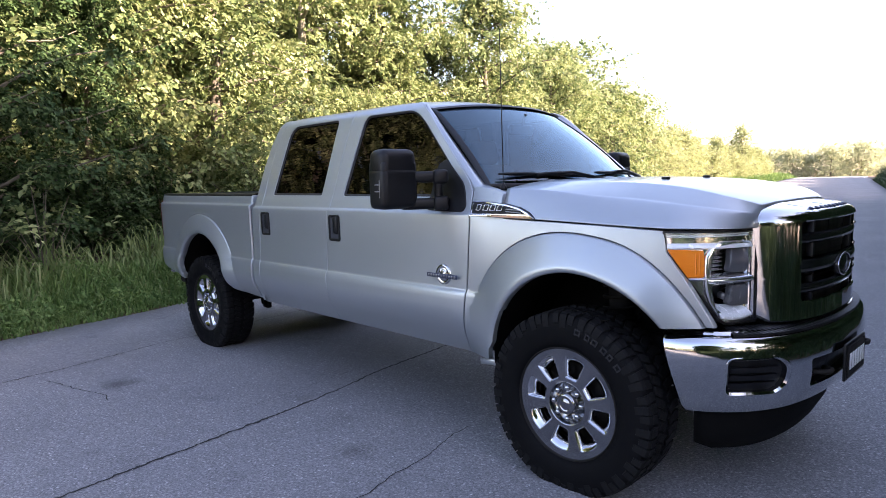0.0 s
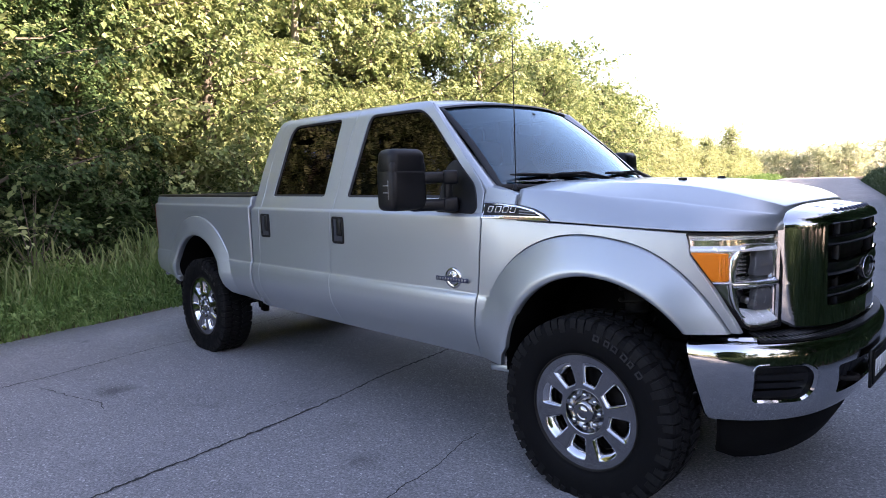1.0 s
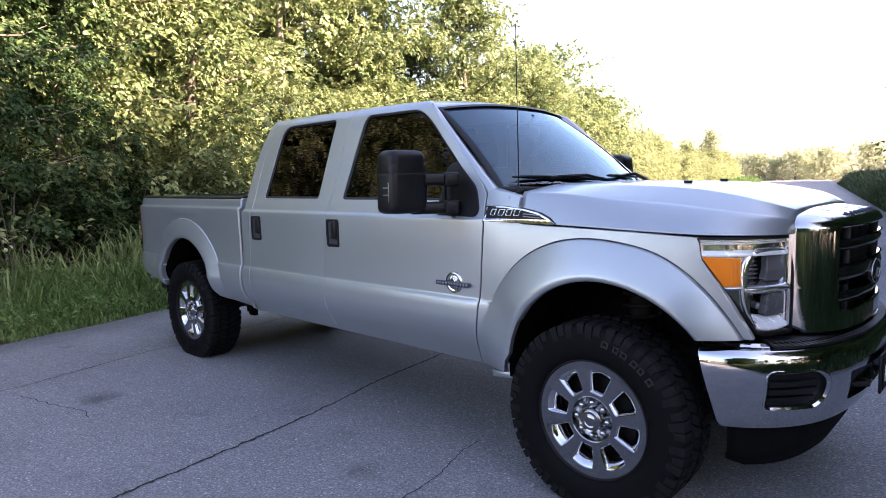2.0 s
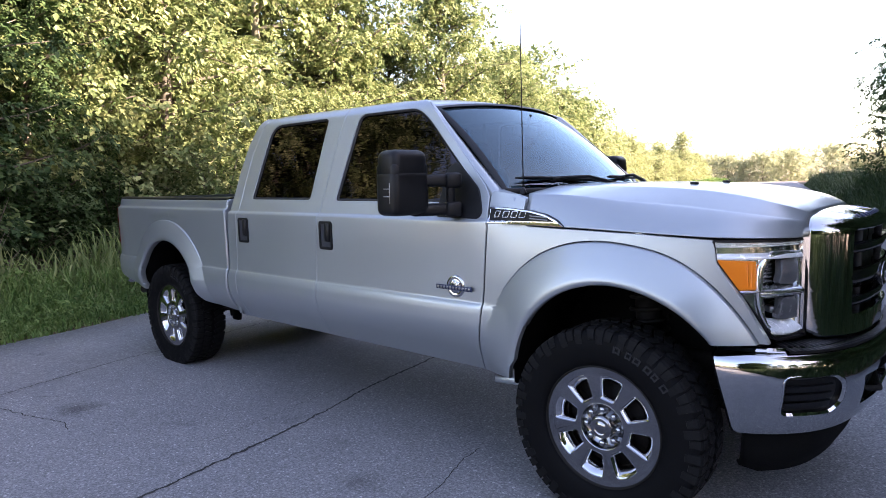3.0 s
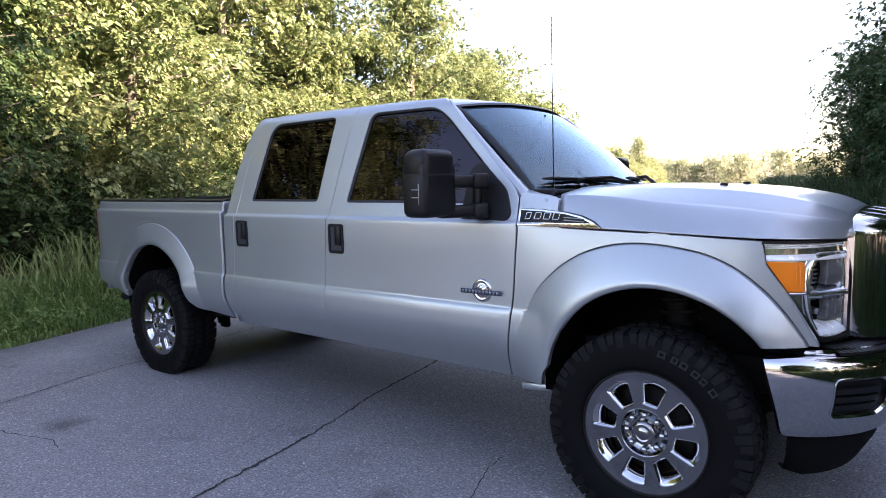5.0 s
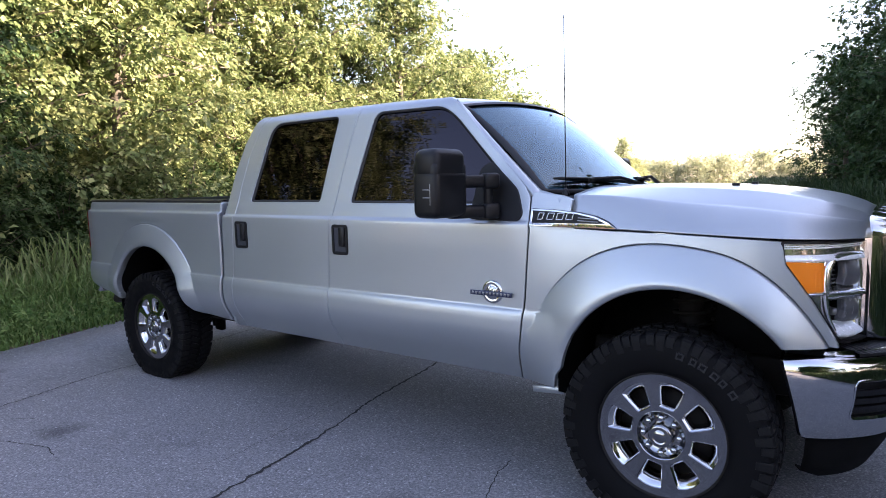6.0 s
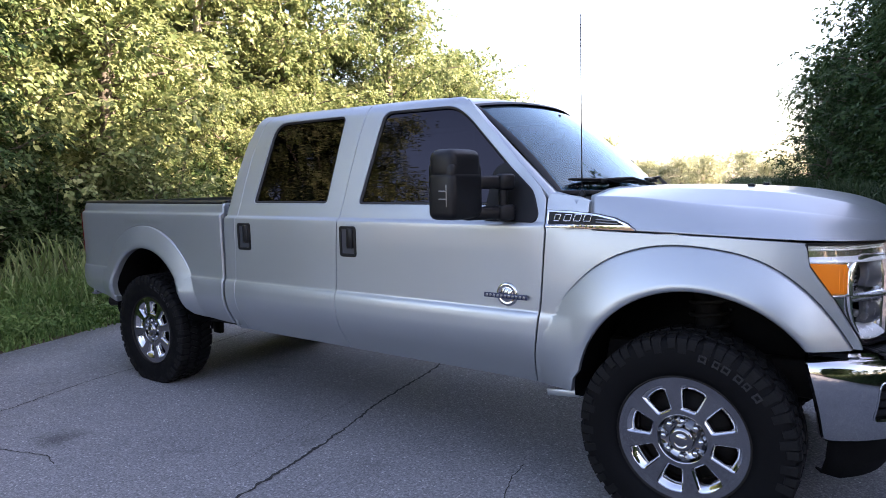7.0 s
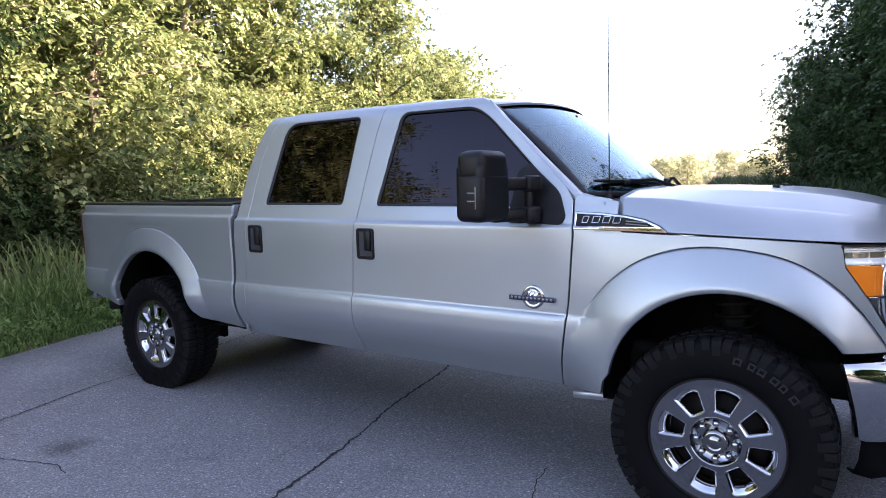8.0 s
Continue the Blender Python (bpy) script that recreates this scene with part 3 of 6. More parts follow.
def plant_rows():
    rng = random.Random(4)
    sunny = [tree(11, 8.6, 2.4, 0.15, 28000, 0.079, LEAF_SUN, "leafy maple tree with yellow-green foliage"),
             tree(12, 7.8, 2.2, 0.13, 28000, 0.075, LEAF_SUN, "bushy young tree with bright green leaves"),
             tree(13, 9.4, 2.4, 0.18, 27000, 0.080, LEAF_SUN, "tall slender tree with light green leaves")]
    shady = tree(21, 8.8, 2.6, 0.14, 28000, 0.079, LEAF_SHADE, "broadleaf tree in the woods, leaf colour darkened for shade")
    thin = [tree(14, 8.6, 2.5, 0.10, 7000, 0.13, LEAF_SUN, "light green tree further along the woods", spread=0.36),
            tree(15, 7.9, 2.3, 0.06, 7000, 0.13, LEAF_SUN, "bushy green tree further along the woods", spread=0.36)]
    tall = [tree(22, 10.6, 2.8, 0.06, 27000, 0.105, LEAF_SHADE, "tall dense tree beside the road, shade in its leaf colour", spread=0.40, limbs=30),
            tree(23, 9.6, 2.7, 0.06, 27000, 0.105, LEAF_SHADE, "tree beside the road, leaf colour darkened for shade", spread=0.40, limbs=30)]
    for i, ob in enumerate(sunny):
        put(ob, (5.0, 2.9, 11.2)[i], (-10.0, -10.2, -10.6)[i], (1.0, 0.95, 0.94)[i], i * 2.0, "trees of the roadside woods")
    again(sunny[1], 7.7, -9.7, 0.50, 1.0)
    again(sunny[0], 9.4, -9.6, 0.46, 4.0)
    gaunt = tree(17, 9.8, 2.3, 0.55, 9000, 0.092, LEAF_SUN, "tall tree with a bare pale trunk and high crown", limbs=18, bark=PALE_BARK)
    put(gaunt, 8.75, -11.2, 1.0, 0.3, "trees of the roadside woods")
    put(shady, 0.1, -8.7, 0.60, 0.4, "trees of the roadside woods")
    for i, ob in enumerate(thin):
        put(ob, (22.0, 27.0)[i], -10.3, (0.86, 0.82)[i], 1.0, "trees of the roadside woods")
    for i, ob in enumerate(tall):
        put(ob, (26.0, 30.2)[i], (6.9, 5.6)[i], (0.77, 0.78)[i], i * 1.0, "trees along the far side of the road")
    # the woods beside the truck, three rows deep
    for row, (d0, step) in enumerate(((-9.4, 2.2), (-11.4, 2.4), (-13.8, 2.6), (-16.4, 2.8))):
        s = -4.2 + row * 0.9
        while s < 34:
            a, d = s + rng.uniform(-0.5, 0.5), d0 + rng.uniform(-0.5, 0.5)
            s += step * (1 + max(0, s) * 0.012)
            if row == 0 and min(abs(a - q) for q in (5.0, 7.7, 9.4, 11.2, 0.1)) < 0.9:
                continue
            if row < 2 and abs(a - 8.5) < 1.35:
                continue
            if a < 20 and row < 2:
                ob = shady if -1.2 < a < 2.4 and row == 0 else rng.choice(sunny)
            else:
                ob = rng.choice(thin)
            k = (0.88 + 0.2 * rng.random()) * float(np.interp(a, [0, 8, 11, 14.6, 15.6, 20, 24, 28, 32, 40], [1.0, 1.0, 0.97, 0.93, 0.70, 0.68, 0.70, 0.84, 0.72, 0.66]))
            again(ob, a, d, k * (0.62 if ob is shady else 1.0), rng.uniform(0, 6.28))
    again(thin[0], 30.3, -12.1, 1.04, 2.2)
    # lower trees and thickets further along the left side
    pale = [tree(18, 6.0, 1.9, 0.03, 4500, 0.13, LEAF_FAR, "young tree along the road, leaf colour paled for sun and haze", spread=0.34, cone=True),
            tree(19, 5.0, 2.1, 0.03, 4500, 0.13, LEAF_FAR, "thicket along the road, leaf colour paled for sun and haze", spread=0.4)]
    put(pale[0], 36.0, -11.0, 0.9, 0.0, "sunlit trees along the road")
    put(pale[1], 38.5, -10.5, 0.9, 0.0, "sunlit trees along the road")
    s = 40.0
    while s < 112:
        again(rng.choice(pale), s, -10 - rng.uniform(0, 2.5), rng.uniform(0.75, 1.0) if s < 62 else rng.uniform(0.6, 0.9), rng.uniform(0, 6.28))
        if rng.random() < 0.7:
            again(rng.choice(pale), s + 1.5, -14 - rng.uniform(0, 3), rng.uniform(0.7, 1.15), rng.uniform(0, 6.28))
        again(pale[1], s + 1.0, -9.6 - rng.uniform(0, 1.5), rng.uniform(0.4, 0.65), rng.uniform(0, 6.28))
        s += 2.5 + s * 0.016
    again(pale[0], 81.0, -10.2, 1.2, 1.0)
    # the tall dark rows on the right side, ahead and behind
    for row in range(3):
        s = -36.0 + row * 1.3
        while s < (29, 30, 26)[row]:
            d0 = (7.8, 10.2, 15.0)[row] if s < -2.2 else (6.6, 9.0, 12.0)[row] if s < 12 else (7.4, 9.8, 12.4)[row]
            # in this opening an unseen low back row is added to block the sun
            open_side = -18 < s < -2.2
            if not (open_side and row < 2) and not (row == 0 and min(abs(s - q) for q in (26.0, 30.2)) < 1.4):
                k = rng.uniform(1.0, 1.18) * (0.95 if s < -18 else 1.03 if s < 3 else 1.055 if s < 10.5 else 0.86 if s < 21 else 1.0)
                k *= 0.46 if open_side else 1.0
                again(rng.choice(tall), s, d0 + rng.uniform(-0.5, 0.7), k, rng.uniform(0, 6.28))
            s += 2.7 if s > -12 else 4.0
    # hidden row set back from the road, added only to cast shade on it
    s = 33.0
    while s < 104:
        again(rng.choice(tall), s, 16.5 + rng.uniform(0, 2), rng.uniform(1.1, 1.3), rng.uniform(0, 6.28))
        s += 3.4
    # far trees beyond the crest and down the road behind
    far = tree(31, 9.0, 4.2, 0.1, 5000, 0.26, LEAF_HAZY, "rounded distant tree, crown colour paled for haze", limbs=24, spread=0.6)
    put(far, 168, -3.0, 1.0, 0, "distant trees")
    for i in range(26):
        again(far, 172 + rng.uniform(-6, 26), -46 + i * 4.4 + rng.uniform(-1, 1), rng.uniform(0.75, 1.15), rng.uniform(0, 6.28))
    for i in range(22):
        again(far, -95 + rng.uniform(-12, 12), -70 + i * 6.2, rng.uniform(0.6, 0.9), rng.uniform(0, 6.28))
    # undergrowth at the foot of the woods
    shrubs = [bush(41, 1.9, 1.0, 3800, 0.062, LEAF_SHADE, "leafy undergrowth shrub at the wood's edge, darkened for shade"),
              bush(42, 2.3, 1.1, 3800, 0.065, LEAF_SUN, "bright green shrub at the wood's edge")]
    put(shrubs[0], 1.0, -9.8, 1.0, 0.0, "undergrowth shrubs")
    put(shrubs[1], 5.0, -8.7, 1.0, 0.0, "undergrowth shrubs")
    sprig = bush(43, 1.6, 0.8, 700, 0.07, LEAF_SUN, "low maple sapling with large light leaves", 0.95)
    put(sprig, 0.5, -8.0, 0.95, 0.0, "undergrowth shrubs")
    for s, d, k in ((-0.6, -9.3, 1.0), (1.8, -9.5, 0.9), (-1.9, -9.0, 1.05), (3.3, -9.4, 0.9)):
        again(shrubs[0], s, d, k, s * 2.0)
    # dense row at the back, added to keep light from behind out
    s = -5.0
    while s < 20:
        again(shrubs[0], s + rng.uniform(-0.4, 0.4), -15.0 + rng.uniform(-0.5, 0.5), rng.uniform(1.3, 1.8), rng.uniform(0, 6.28))
        s += 1.7
    s = -5.0
    while s < 32:
        for d in (-9.9, -11.4):
            again(shrubs[0] if s < 3.5 or rng.random() < 0.5 else shrubs[1], s + rng.uniform(-0.4, 0.4), d + rng.uniform(-0.35, 0.35), rng.uniform(0.6, 1.15), rng.uniform(0, 6.28))
        s += 1.9
    # a clearing with low shrubs behind, on the right side
    s = -18.0
    while s < -2:
        again(shrubs[0], s, 8.0 + rng.uniform(-0.6, 2.0), rng.uniform(0.6, 0.9), rng.uniform(0, 6.28))
        s += 1.8
    # low thicket down the road behind, beyond the gap in the woods
    s = -60.0
    while s < -7:
        again(shrubs[0], s, -10 - rng.uniform(0, 2), rng.uniform(0.7, 0.95), rng.uniform(0, 6.28))
        s += 2.4


def blades(name, count, s_range, d_range, height, seed, label, width=0.008, mat=None, arch=0.25):
    """A strip of grass: arching tapered blades in tufts, one mesh."""
    rng = np.random.default_rng(seed)
    s = rng.uniform(*s_range, count)
    d = rng.uniform(*d_range, count)
    keep_v, keep_f = [], []
    for i in range(count):
        tuft = noise.noise((s[i] * 1.3, d[i] * 1.3, seed))
        edge = min(1.0, 0.22 + abs(d[i] - (d_range[1] if d_range[0] < LEFT else d_range[0])) * 0.8)
        h = height * (0.45 + 0.55 * rng.random() + 0.5 * tuft) * edge
        if h < 0.05:
            continue
        p = land(s[i], d[i])
        p.z = ground_z(s[i], d[i]) - 0.01
        a = rng.uniform(0, 6.283)
        lean = h * rng.uniform(0.15, 0.85)
        droop = rng.uniform(0.0, arch) * lean
        dx, dy = math.cos(a) * lean, math.sin(a) * lean
        w = width * (0.6 + 0.8 * rng.random())
        sx, sy = -math.sin(a) * w, math.cos(a) * w
        k = len(keep_v)
        for q, up, wide in ((0.0, 0.0, 0.8), (0.18, 0.48, 1.0), (0.55, 0.85, 0.75)):
            keep_v += [(p.x + dx * q - sx * wide, p.y + dy * q - sy * wide, p.z + h * up), (p.x + dx * q + sx * wide, p.y + dy * q + sy * wide, p.z + h * up)]
        keep_v.append((p.x + dx, p.y + dy, p.z + h - droop))
        keep_f += [(k, k + 1, k + 3, k + 2), (k + 2, k + 3, k + 5, k + 4), (k + 4, k + 5, k + 6)]
    return raw(name, keep_v, keep_f, mat or GRASS, None, label=label, category="grass", kind="stuff")


def weeds(name, count, s_range, d_range, height, size, seed, label, mat):
    """Leafy low weeds in patches among the grass, one mesh."""
    rng = np.random.default_rng(seed)
    spots = []
    while len(spots) < count:
        s, d = rng.uniform(*s_range), rng.uniform(*d_range)
        patch = noise.noise((s * 0.9, d * 0.9, seed)) + 0.35
        if rng.random() > patch + 0.15:
            continue
        edge = min(1.0, 0.15 + (LEFT - d) * 0.9)
        p = land(s, d)
        spots.append((p.x, p.y, ground_z(s, d) + 0.03 + height * edge * rng.random() * (0.6 + patch)))
    a = np.array(spots)
    out = rng.normal(size=(count, 3)) * np.array([1, 1, 0.3])
    out /= np.linalg.norm(out, axis=1)[:, None]
    ob = leaf_mesh(name, a, out, 5, size, rng, mat, None, size * 2.6, 0.2, 1.9)
    return tagged(ob, label, "weeds", "", "stuff")


plant_rows()
blades("grass", 34000, (-4.5, 6.5), (-8.3, LEFT - 0.03), 0.54, 51, "long green grass on the roadside verge", 0.0075, None, 0.8)
blades("grass", 14000, (6.5, 45.0), (-9.5, LEFT + 0.03), 0.62, 52, "long green grass on the roadside verge", 0.016, None, 0.6)
blades("grass", 9000, (45.0, 112.0), (-12, LEFT + 0.03), 0.75, 53, "sunlit long grass along the road", 0.05)
blades("grass", 22000, (8.0, 75.0), (RIGHT - 0.03, 6.5), 1.35, 54, "tall weeds and grass on the verge, shade in their colour", 0.02, WEED_SHADE)
blades("grass", 9000, (-14.0, 8.0), (RIGHT - 0.03, 5.5), 0.9, 55, "tall weeds and grass on the verge, shade in their colour", 0.02, WEED_SHADE)
blades("grass", 2600, (-4.5, 6.0), (-8.2, LEFT - 0.35), 0.92, 56, "long arching pale grass blades on the verge", 0.011, STRAW, 1.1)
blades("grass", 7000, (-4.5, 7.0), (LEFT - 0.5, LEFT + 0.05), 0.30, 57, "short ragged weeds along the road's edge", 0.011, GRASS, 0.7)
blades("dead_grass", 4500, (-4.5, 7.0), (LEFT - 0.24, LEFT + 0.10), 0.17, 59, "dry brown grass along the road's edge", 0.008, DRY, 0.9)
weeds("weeds", 9000, (-4.0, 7.0), (-8.5, LEFT - 0.1), 0.42, 0.026, 58, "leafy green weeds among the grass", GRASS)


# ---- the pickup truck: x forward from the front axle, y to its left, z up ----
truck = tagged(new("pickup_truck"), "silver crew-cab pickup truck parked across the road, black mirrors, chrome trim", "pickup truck")
AXLE_R, HUB_Z = -3.967, 0.422
_low_z = [0.40, 0.46, 0.52, 0.58, 0.66, 0.72, 0.78, 0.82, 0.85, 0.872, 0.880, 0.890, 0.92]
_low_w = [0.77, 0.81, 0.845, 0.880, 0.926, 0.947, 0.955, 0.9545, 0.9515, 0.9455, 0.9385, 0.9365, 0.936]
_door_w = curve_through(_low_z + [1.0, 1.1, 1.2, 1.27, 1.292, 1.300, 1.312, 1.319, 1.34, 1.36, 1.40, 1.5, 1.6, 1.7, 1.8, 1.88, 1.92, 1.945, 1.965, 1.98],
                        _low_w + [0.935, 0.936, 0.938, 0.938, 0.937, 0.9335, 0.9145, 0.911, 0.9045, 0.898, 0.884, 0.857, 0.830, 0.803, 0.775, 0.750, 0.735, 0.718, 0.690, 0.65])
_bed_w = curve_through(_low_z + [1.0, 1.15, 1.28, 1.307, 1.315, 1.327, 1.334, 1.36, 1.378, 1.39, 1.395],
                       _low_w + [0.936, 0.939, 0.941, 0.9405, 0.937, 0.918, 0.9145, 0.911, 0.908, 0.90, 0.89])
ARCH_F, ARCH_R = (0.03, 0.55, 0.50, 0.668, 0.045), (-3.965, 0.58, 0.475, 0.645, 0.0)   # x, z, lip radius, flare radius, its growth rearward


def outer_r(arch, a):
    t = min(max((a - 80) / 50, 0), 1)
    f = min(max((75 - a) / 45, 0), 1) if arch is ARCH_F else 0.0
    return arch[3] + arch[4] * t * t * (3 - 2 * t) - 0.042 * f * f * (3 - 2 * f)


def fade(arch, a):
    """How crisp the flare's outer edge is, round the arch."""
    rear = arch is ARCH_R
    lo = min(max((a - 28) / 30, 0), 1) if rear else 1.0
    return lo * min(max((148 - a) / 40, 0), 1)


def flare(x, z, arch, height):
    """Swell of the wheel arch: crisp at its outer edge, full at the lip."""
    cx, cz, r_in = arch[:3]
    a = math.degrees(math.atan2(max(0.0, z - cz), x - cx))
    r_out = outer_r(arch, a)
    r = math.hypot(x - cx, max(0.0, z - cz))
    t = (r_out - r) / (r_out - r_in)
    if t <= 0.03:
        return 0.0
    t2 = min((t - 0.03) / 0.97, 1.0)
    return height * (0.2 * fade(arch, a) + (1 - 0.2 * fade(arch, a)) * t2 * (1.16 - 0.16 * t2)) - 0.012 * max(0.0, t2 - 0.86) ** 2 / 0.02


def body_w(x, z):
    """Half width of the cab and fender sides."""
    w = _door_w(z)
    if x > -0.75:
        k = min((x + 0.75) / 0.25, 1.0)
        plain = 0.934 - 0.022 * min(1.0, max(0, (z - 1.0) / 0.28)) ** 1.5 - 0.03 * max(0, (z - 1.30) / 0.12) ** 1.5 - 0.10 * max(0, (0.60 - z) / 0.2) ** 2
        w = w * (1 - k) + plain * k if z < 1.40 else w
        w -= 0.115 * max(0.0, (x - 0.05) / 0.5) ** 2
        k = min(1.0, max(0.0, (z - 0.60) / 0.3))
        h = flare(x, z, ARCH_F, 0.072)
        w += h * (0.55 + 0.45 * k)
    return w


def bed_w(x, z):
    w = _bed_w(z)
    t = min(1.0, max(0.0, (math.hypot(x - ARCH_R[0], max(0, z - ARCH_R[1])) - ARCH_R[2]) / 0.25))
    base = 0.936 if z < 1.25 else w
    low = min(1.0, max(0.0, (z - 0.75) / 0.1))
    w = w * t + (base * low + w * (1 - low)) * (1 - t)
    tail = max(0.0, (-4.72 - x) / 0.25)
    return w + flare(x, z, ARCH_R, 0.038) - 0.05 * tail ** 2


def cab_place(x, z, off):
    return Vector((x, -(body_w(x, z) - off), z))


def bed_place(x, z, off):
    return Vector((x, -(bed_w(x, z) - off), z))


ZCUTS = [0.46, 0.50, 0.54, 0.58, 0.62, 0.66, 0.70, 0.74, 0.78, 0.80, 0.82, 0.835, 0.85, 0.862, 0.872, 0.878, 0.884, 0.892, 0.905, 0.93, 0.97, 1.02, 1.08, 1.14, 1.2, 1.25, 1.275, 1.29, 1.3, 1.308, 1.316, 1.325, 1.34, 1.36, 1.38, 1.41, 1.45, 1.5, 1.56, 1.62, 1.68, 1.74, 1.8, 1.85, 1.89, 1.91, 1.925, 1.94, 1.955, 1.965]


def both_sides(name, make, mat, parent_of, label=""):
    """The part on the truck's right side and its mirror image on the left."""
    out = []
    for left in (False, True):
        bm = make()
        away(bm, (-2, 0, 1))
        if left:
            flip_y(bm)
        out.append(part(name, bm, mat, parent_of[left] if isinstance(parent_of, (list, tuple)) else parent_of, label))
    return out


# outlines in (x, z)
REAR_WINDOW = rounded([(-2.752, 1.392), (-2.088, 1.392), (-2.036, 1.918), (-2.655, 1.912)], [0.03, 0.03, 0.045, 0.10])
FRONT_WINDOW = rounded([(-1.842, 1.388), (-0.72, 1.388), (-0.80, 1.515), (-1.155, 1.853), (-1.26, 1.918), (-1.745, 1.920)], [0.03, 0.02, 0.05, 0.10, 0.08, 0.06])
front_door_line = [(-0.728, 0.515), (-0.690, 0.75), (-0.668, 0.95), (-0.650, 1.265), (-0.664, 1.42), (-0.70, 1.475), (-1.11, 1.875), (-1.19, 1.94), (-1.24, 1.962), (-1.868, 1.966), (-1.90, 1.80), (-1.935, 1.55), (-1.957, 1.35), (-1.975, 1.1), (-1.985, 0.88), (-1.980, 0.70), (-1.968, 0.522)]
rear_door_line = [(-1.976, 0.522), (-1.988, 0.70), (-1.993, 0.88), (-1.983, 1.1), (-1.965, 1.35), (-1.943, 1.55), (-1.908, 1.80), (-1.876, 1.966), (-2.70, 1.962), (-2.765, 1.90), (-2.835, 1.70), (-2.865, 1.5), (-2.880, 1.3), (-2.890, 1.1), (-2.900, 0.9), (-2.900, 0.70), (-2.885, 0.53)]
cab_corner_line = [(-2.893, 0.53), (-2.908, 0.70), (-2.908, 0.9), (-2.898, 1.1), (-2.888, 1.3), (-2.873, 1.5), (-2.843, 1.70), (-2.773, 1.90), (-2.71, 1.962), (-2.80, 1.964), (-2.835, 1.92), (-2.905, 1.78), (-2.955, 1.6), (-2.985, 1.4), (-3.0, 1.2), (-3.005, 0.9), (-3.005, 0.53)]


def arc(cx, cz, r, a0, a1, n):
    return [(cx + r * math.cos(radians(a0 + (a1 - a0) * i / n)), cz + r * math.sin(radians(a0 + (a1 - a0) * i / n))) for i in range(n + 1)]


A0F, A1F, A0R, A1R = 148.0, 27.6, 28.0, 152.0


def polar(arch, a, r):
    return (arch[0] + r * math.cos(radians(a)), arch[1] + r * math.sin(radians(a)))


fender_line = ([(-0.718, 0.515), (-0.50, 0.535), (-0.488, 0.60)] + arc(ARCH_F[0], ARCH_F[1], ARCH_F[2], 170, A0F, 5) + [polar(ARCH_F, a, outer_r(ARCH_F, a) + 0.005 * fade(ARCH_F, a)) for a in np.linspace(A0F, A1F, 41)]
               + [(0.616, 0.840), (0.600, 0.874), (0.52, 1.02), (0.432, 1.155), (0.417, 1.246), (0.134, 1.262), (-0.216, 1.272), (-0.42, 1.279), (-0.445, 1.296), (-0.445, 1.408), (-0.50, 1.428), (-0.639, 1.447), (-0.651, 1.42), (-0.638, 1.265), (-0.656, 0.95), (-0.678, 0.75)])
bed_line = ([(-3.045, 0.56), (-3.045, 1.388), (-4.88, 1.388), (-4.905, 1.37), (-4.912, 1.34), (-4.912, 0.72), (-4.89, 0.70), (-4.45, 0.60), (-4.425, 0.64)]
            + arc(ARCH_R[0], ARCH_R[1], ARCH_R[2], 172, A1R, 4) + [polar(ARCH_R, a, outer_r(ARCH_R, a) + 0.005 * fade(ARCH_R, a)) for a in np.linspace(A1R, A0R, 41)] + arc(ARCH_R[0], ARCH_R[1], ARCH_R[2], A0R, 15, 3) + [(-3.47, 0.64), (-3.43, 0.60), (-3.36, 0.585)])


def near_cut(arch, angles):
    """True on the radial joints between a flare and the panel below it."""
    def f(x, z):
        r = math.hypot(x - arch[0], z - arch[1])
        a = math.degrees(math.atan2(z - arch[1], x - arch[0]))
        return arch[2] - 0.002 < r < outer_r(arch, a) - 0.004 and min(abs(a - q) for q in angles) < 1.2
    return f


def make_flare(arch, place, a_of):
    """The flare over a wheel: rows from lip to outer edge."""
    rows = []
    ts = [1.0, 0.985, 0.95, 0.9, 0.82, 0.7, 0.55, 0.4, 0.28, 0.18, 0.1, 0.05, 0.031, 0.0]
    n = 60
    for i in range(n + 1):
        row = []
        for t in ts:
            a0, a1 = a_of(arch[3] - t * (arch[3] - arch[2]))
            a = a0 + (a1 - a0) * i / n
            r = outer_r(arch, a) - t * (outer_r(arch, a) - arch[2])
            x, z = polar(arch, a, r)
            row.append(place(x, z, 0.0 if t > 0.001 else 0.016 * fade(arch, a)))
        inner = row[0]
        row = [inner + Vector((0, 0.05, 0)), inner + Vector((0, 0.006, 0)) + (Vector((arch[0], inner.y, arch[1])) - inner) * 0.008] + row
        rows.append(row)
    return surface(rows)


def front_angles(r):
    t, a = (ARCH_F[3] - r) / (ARCH_F[3] - ARCH_F[2]), 30.0
    for _ in range(12):
        big = outer_r(ARCH_F, a)
        a = math.degrees(math.asin(min(1, (0.838 - ARCH_F[1]) / (big - t * (big - ARCH_F[2])))))
    return A0F, a


front_doors = both_sides("front_door", lambda: sheet(front_door_line, [FRONT_WINDOW], cab_place, (0.07, 0.04), 0.0026, 0.035, ZCUTS), PAINT, truck)
rear_doors = both_sides("rear_door", lambda: sheet(rear_door_line, [REAR_WINDOW], cab_place, (0.07, 0.04), 0.0026, 0.035, ZCUTS), PAINT, truck)
both_sides("cab_corner", lambda: sheet(cab_corner_line, [], cab_place, (0.04, 0.04), 0.0042, 0.05, ZCUTS), PAINT, truck)
fenders = both_sides("front_fender", lambda: sheet(fender_line, [], cab_place, (0.03, 0.025), 0.0022, 0.03, None, near_cut(ARCH_F, (A0F,))), PAINT, truck)
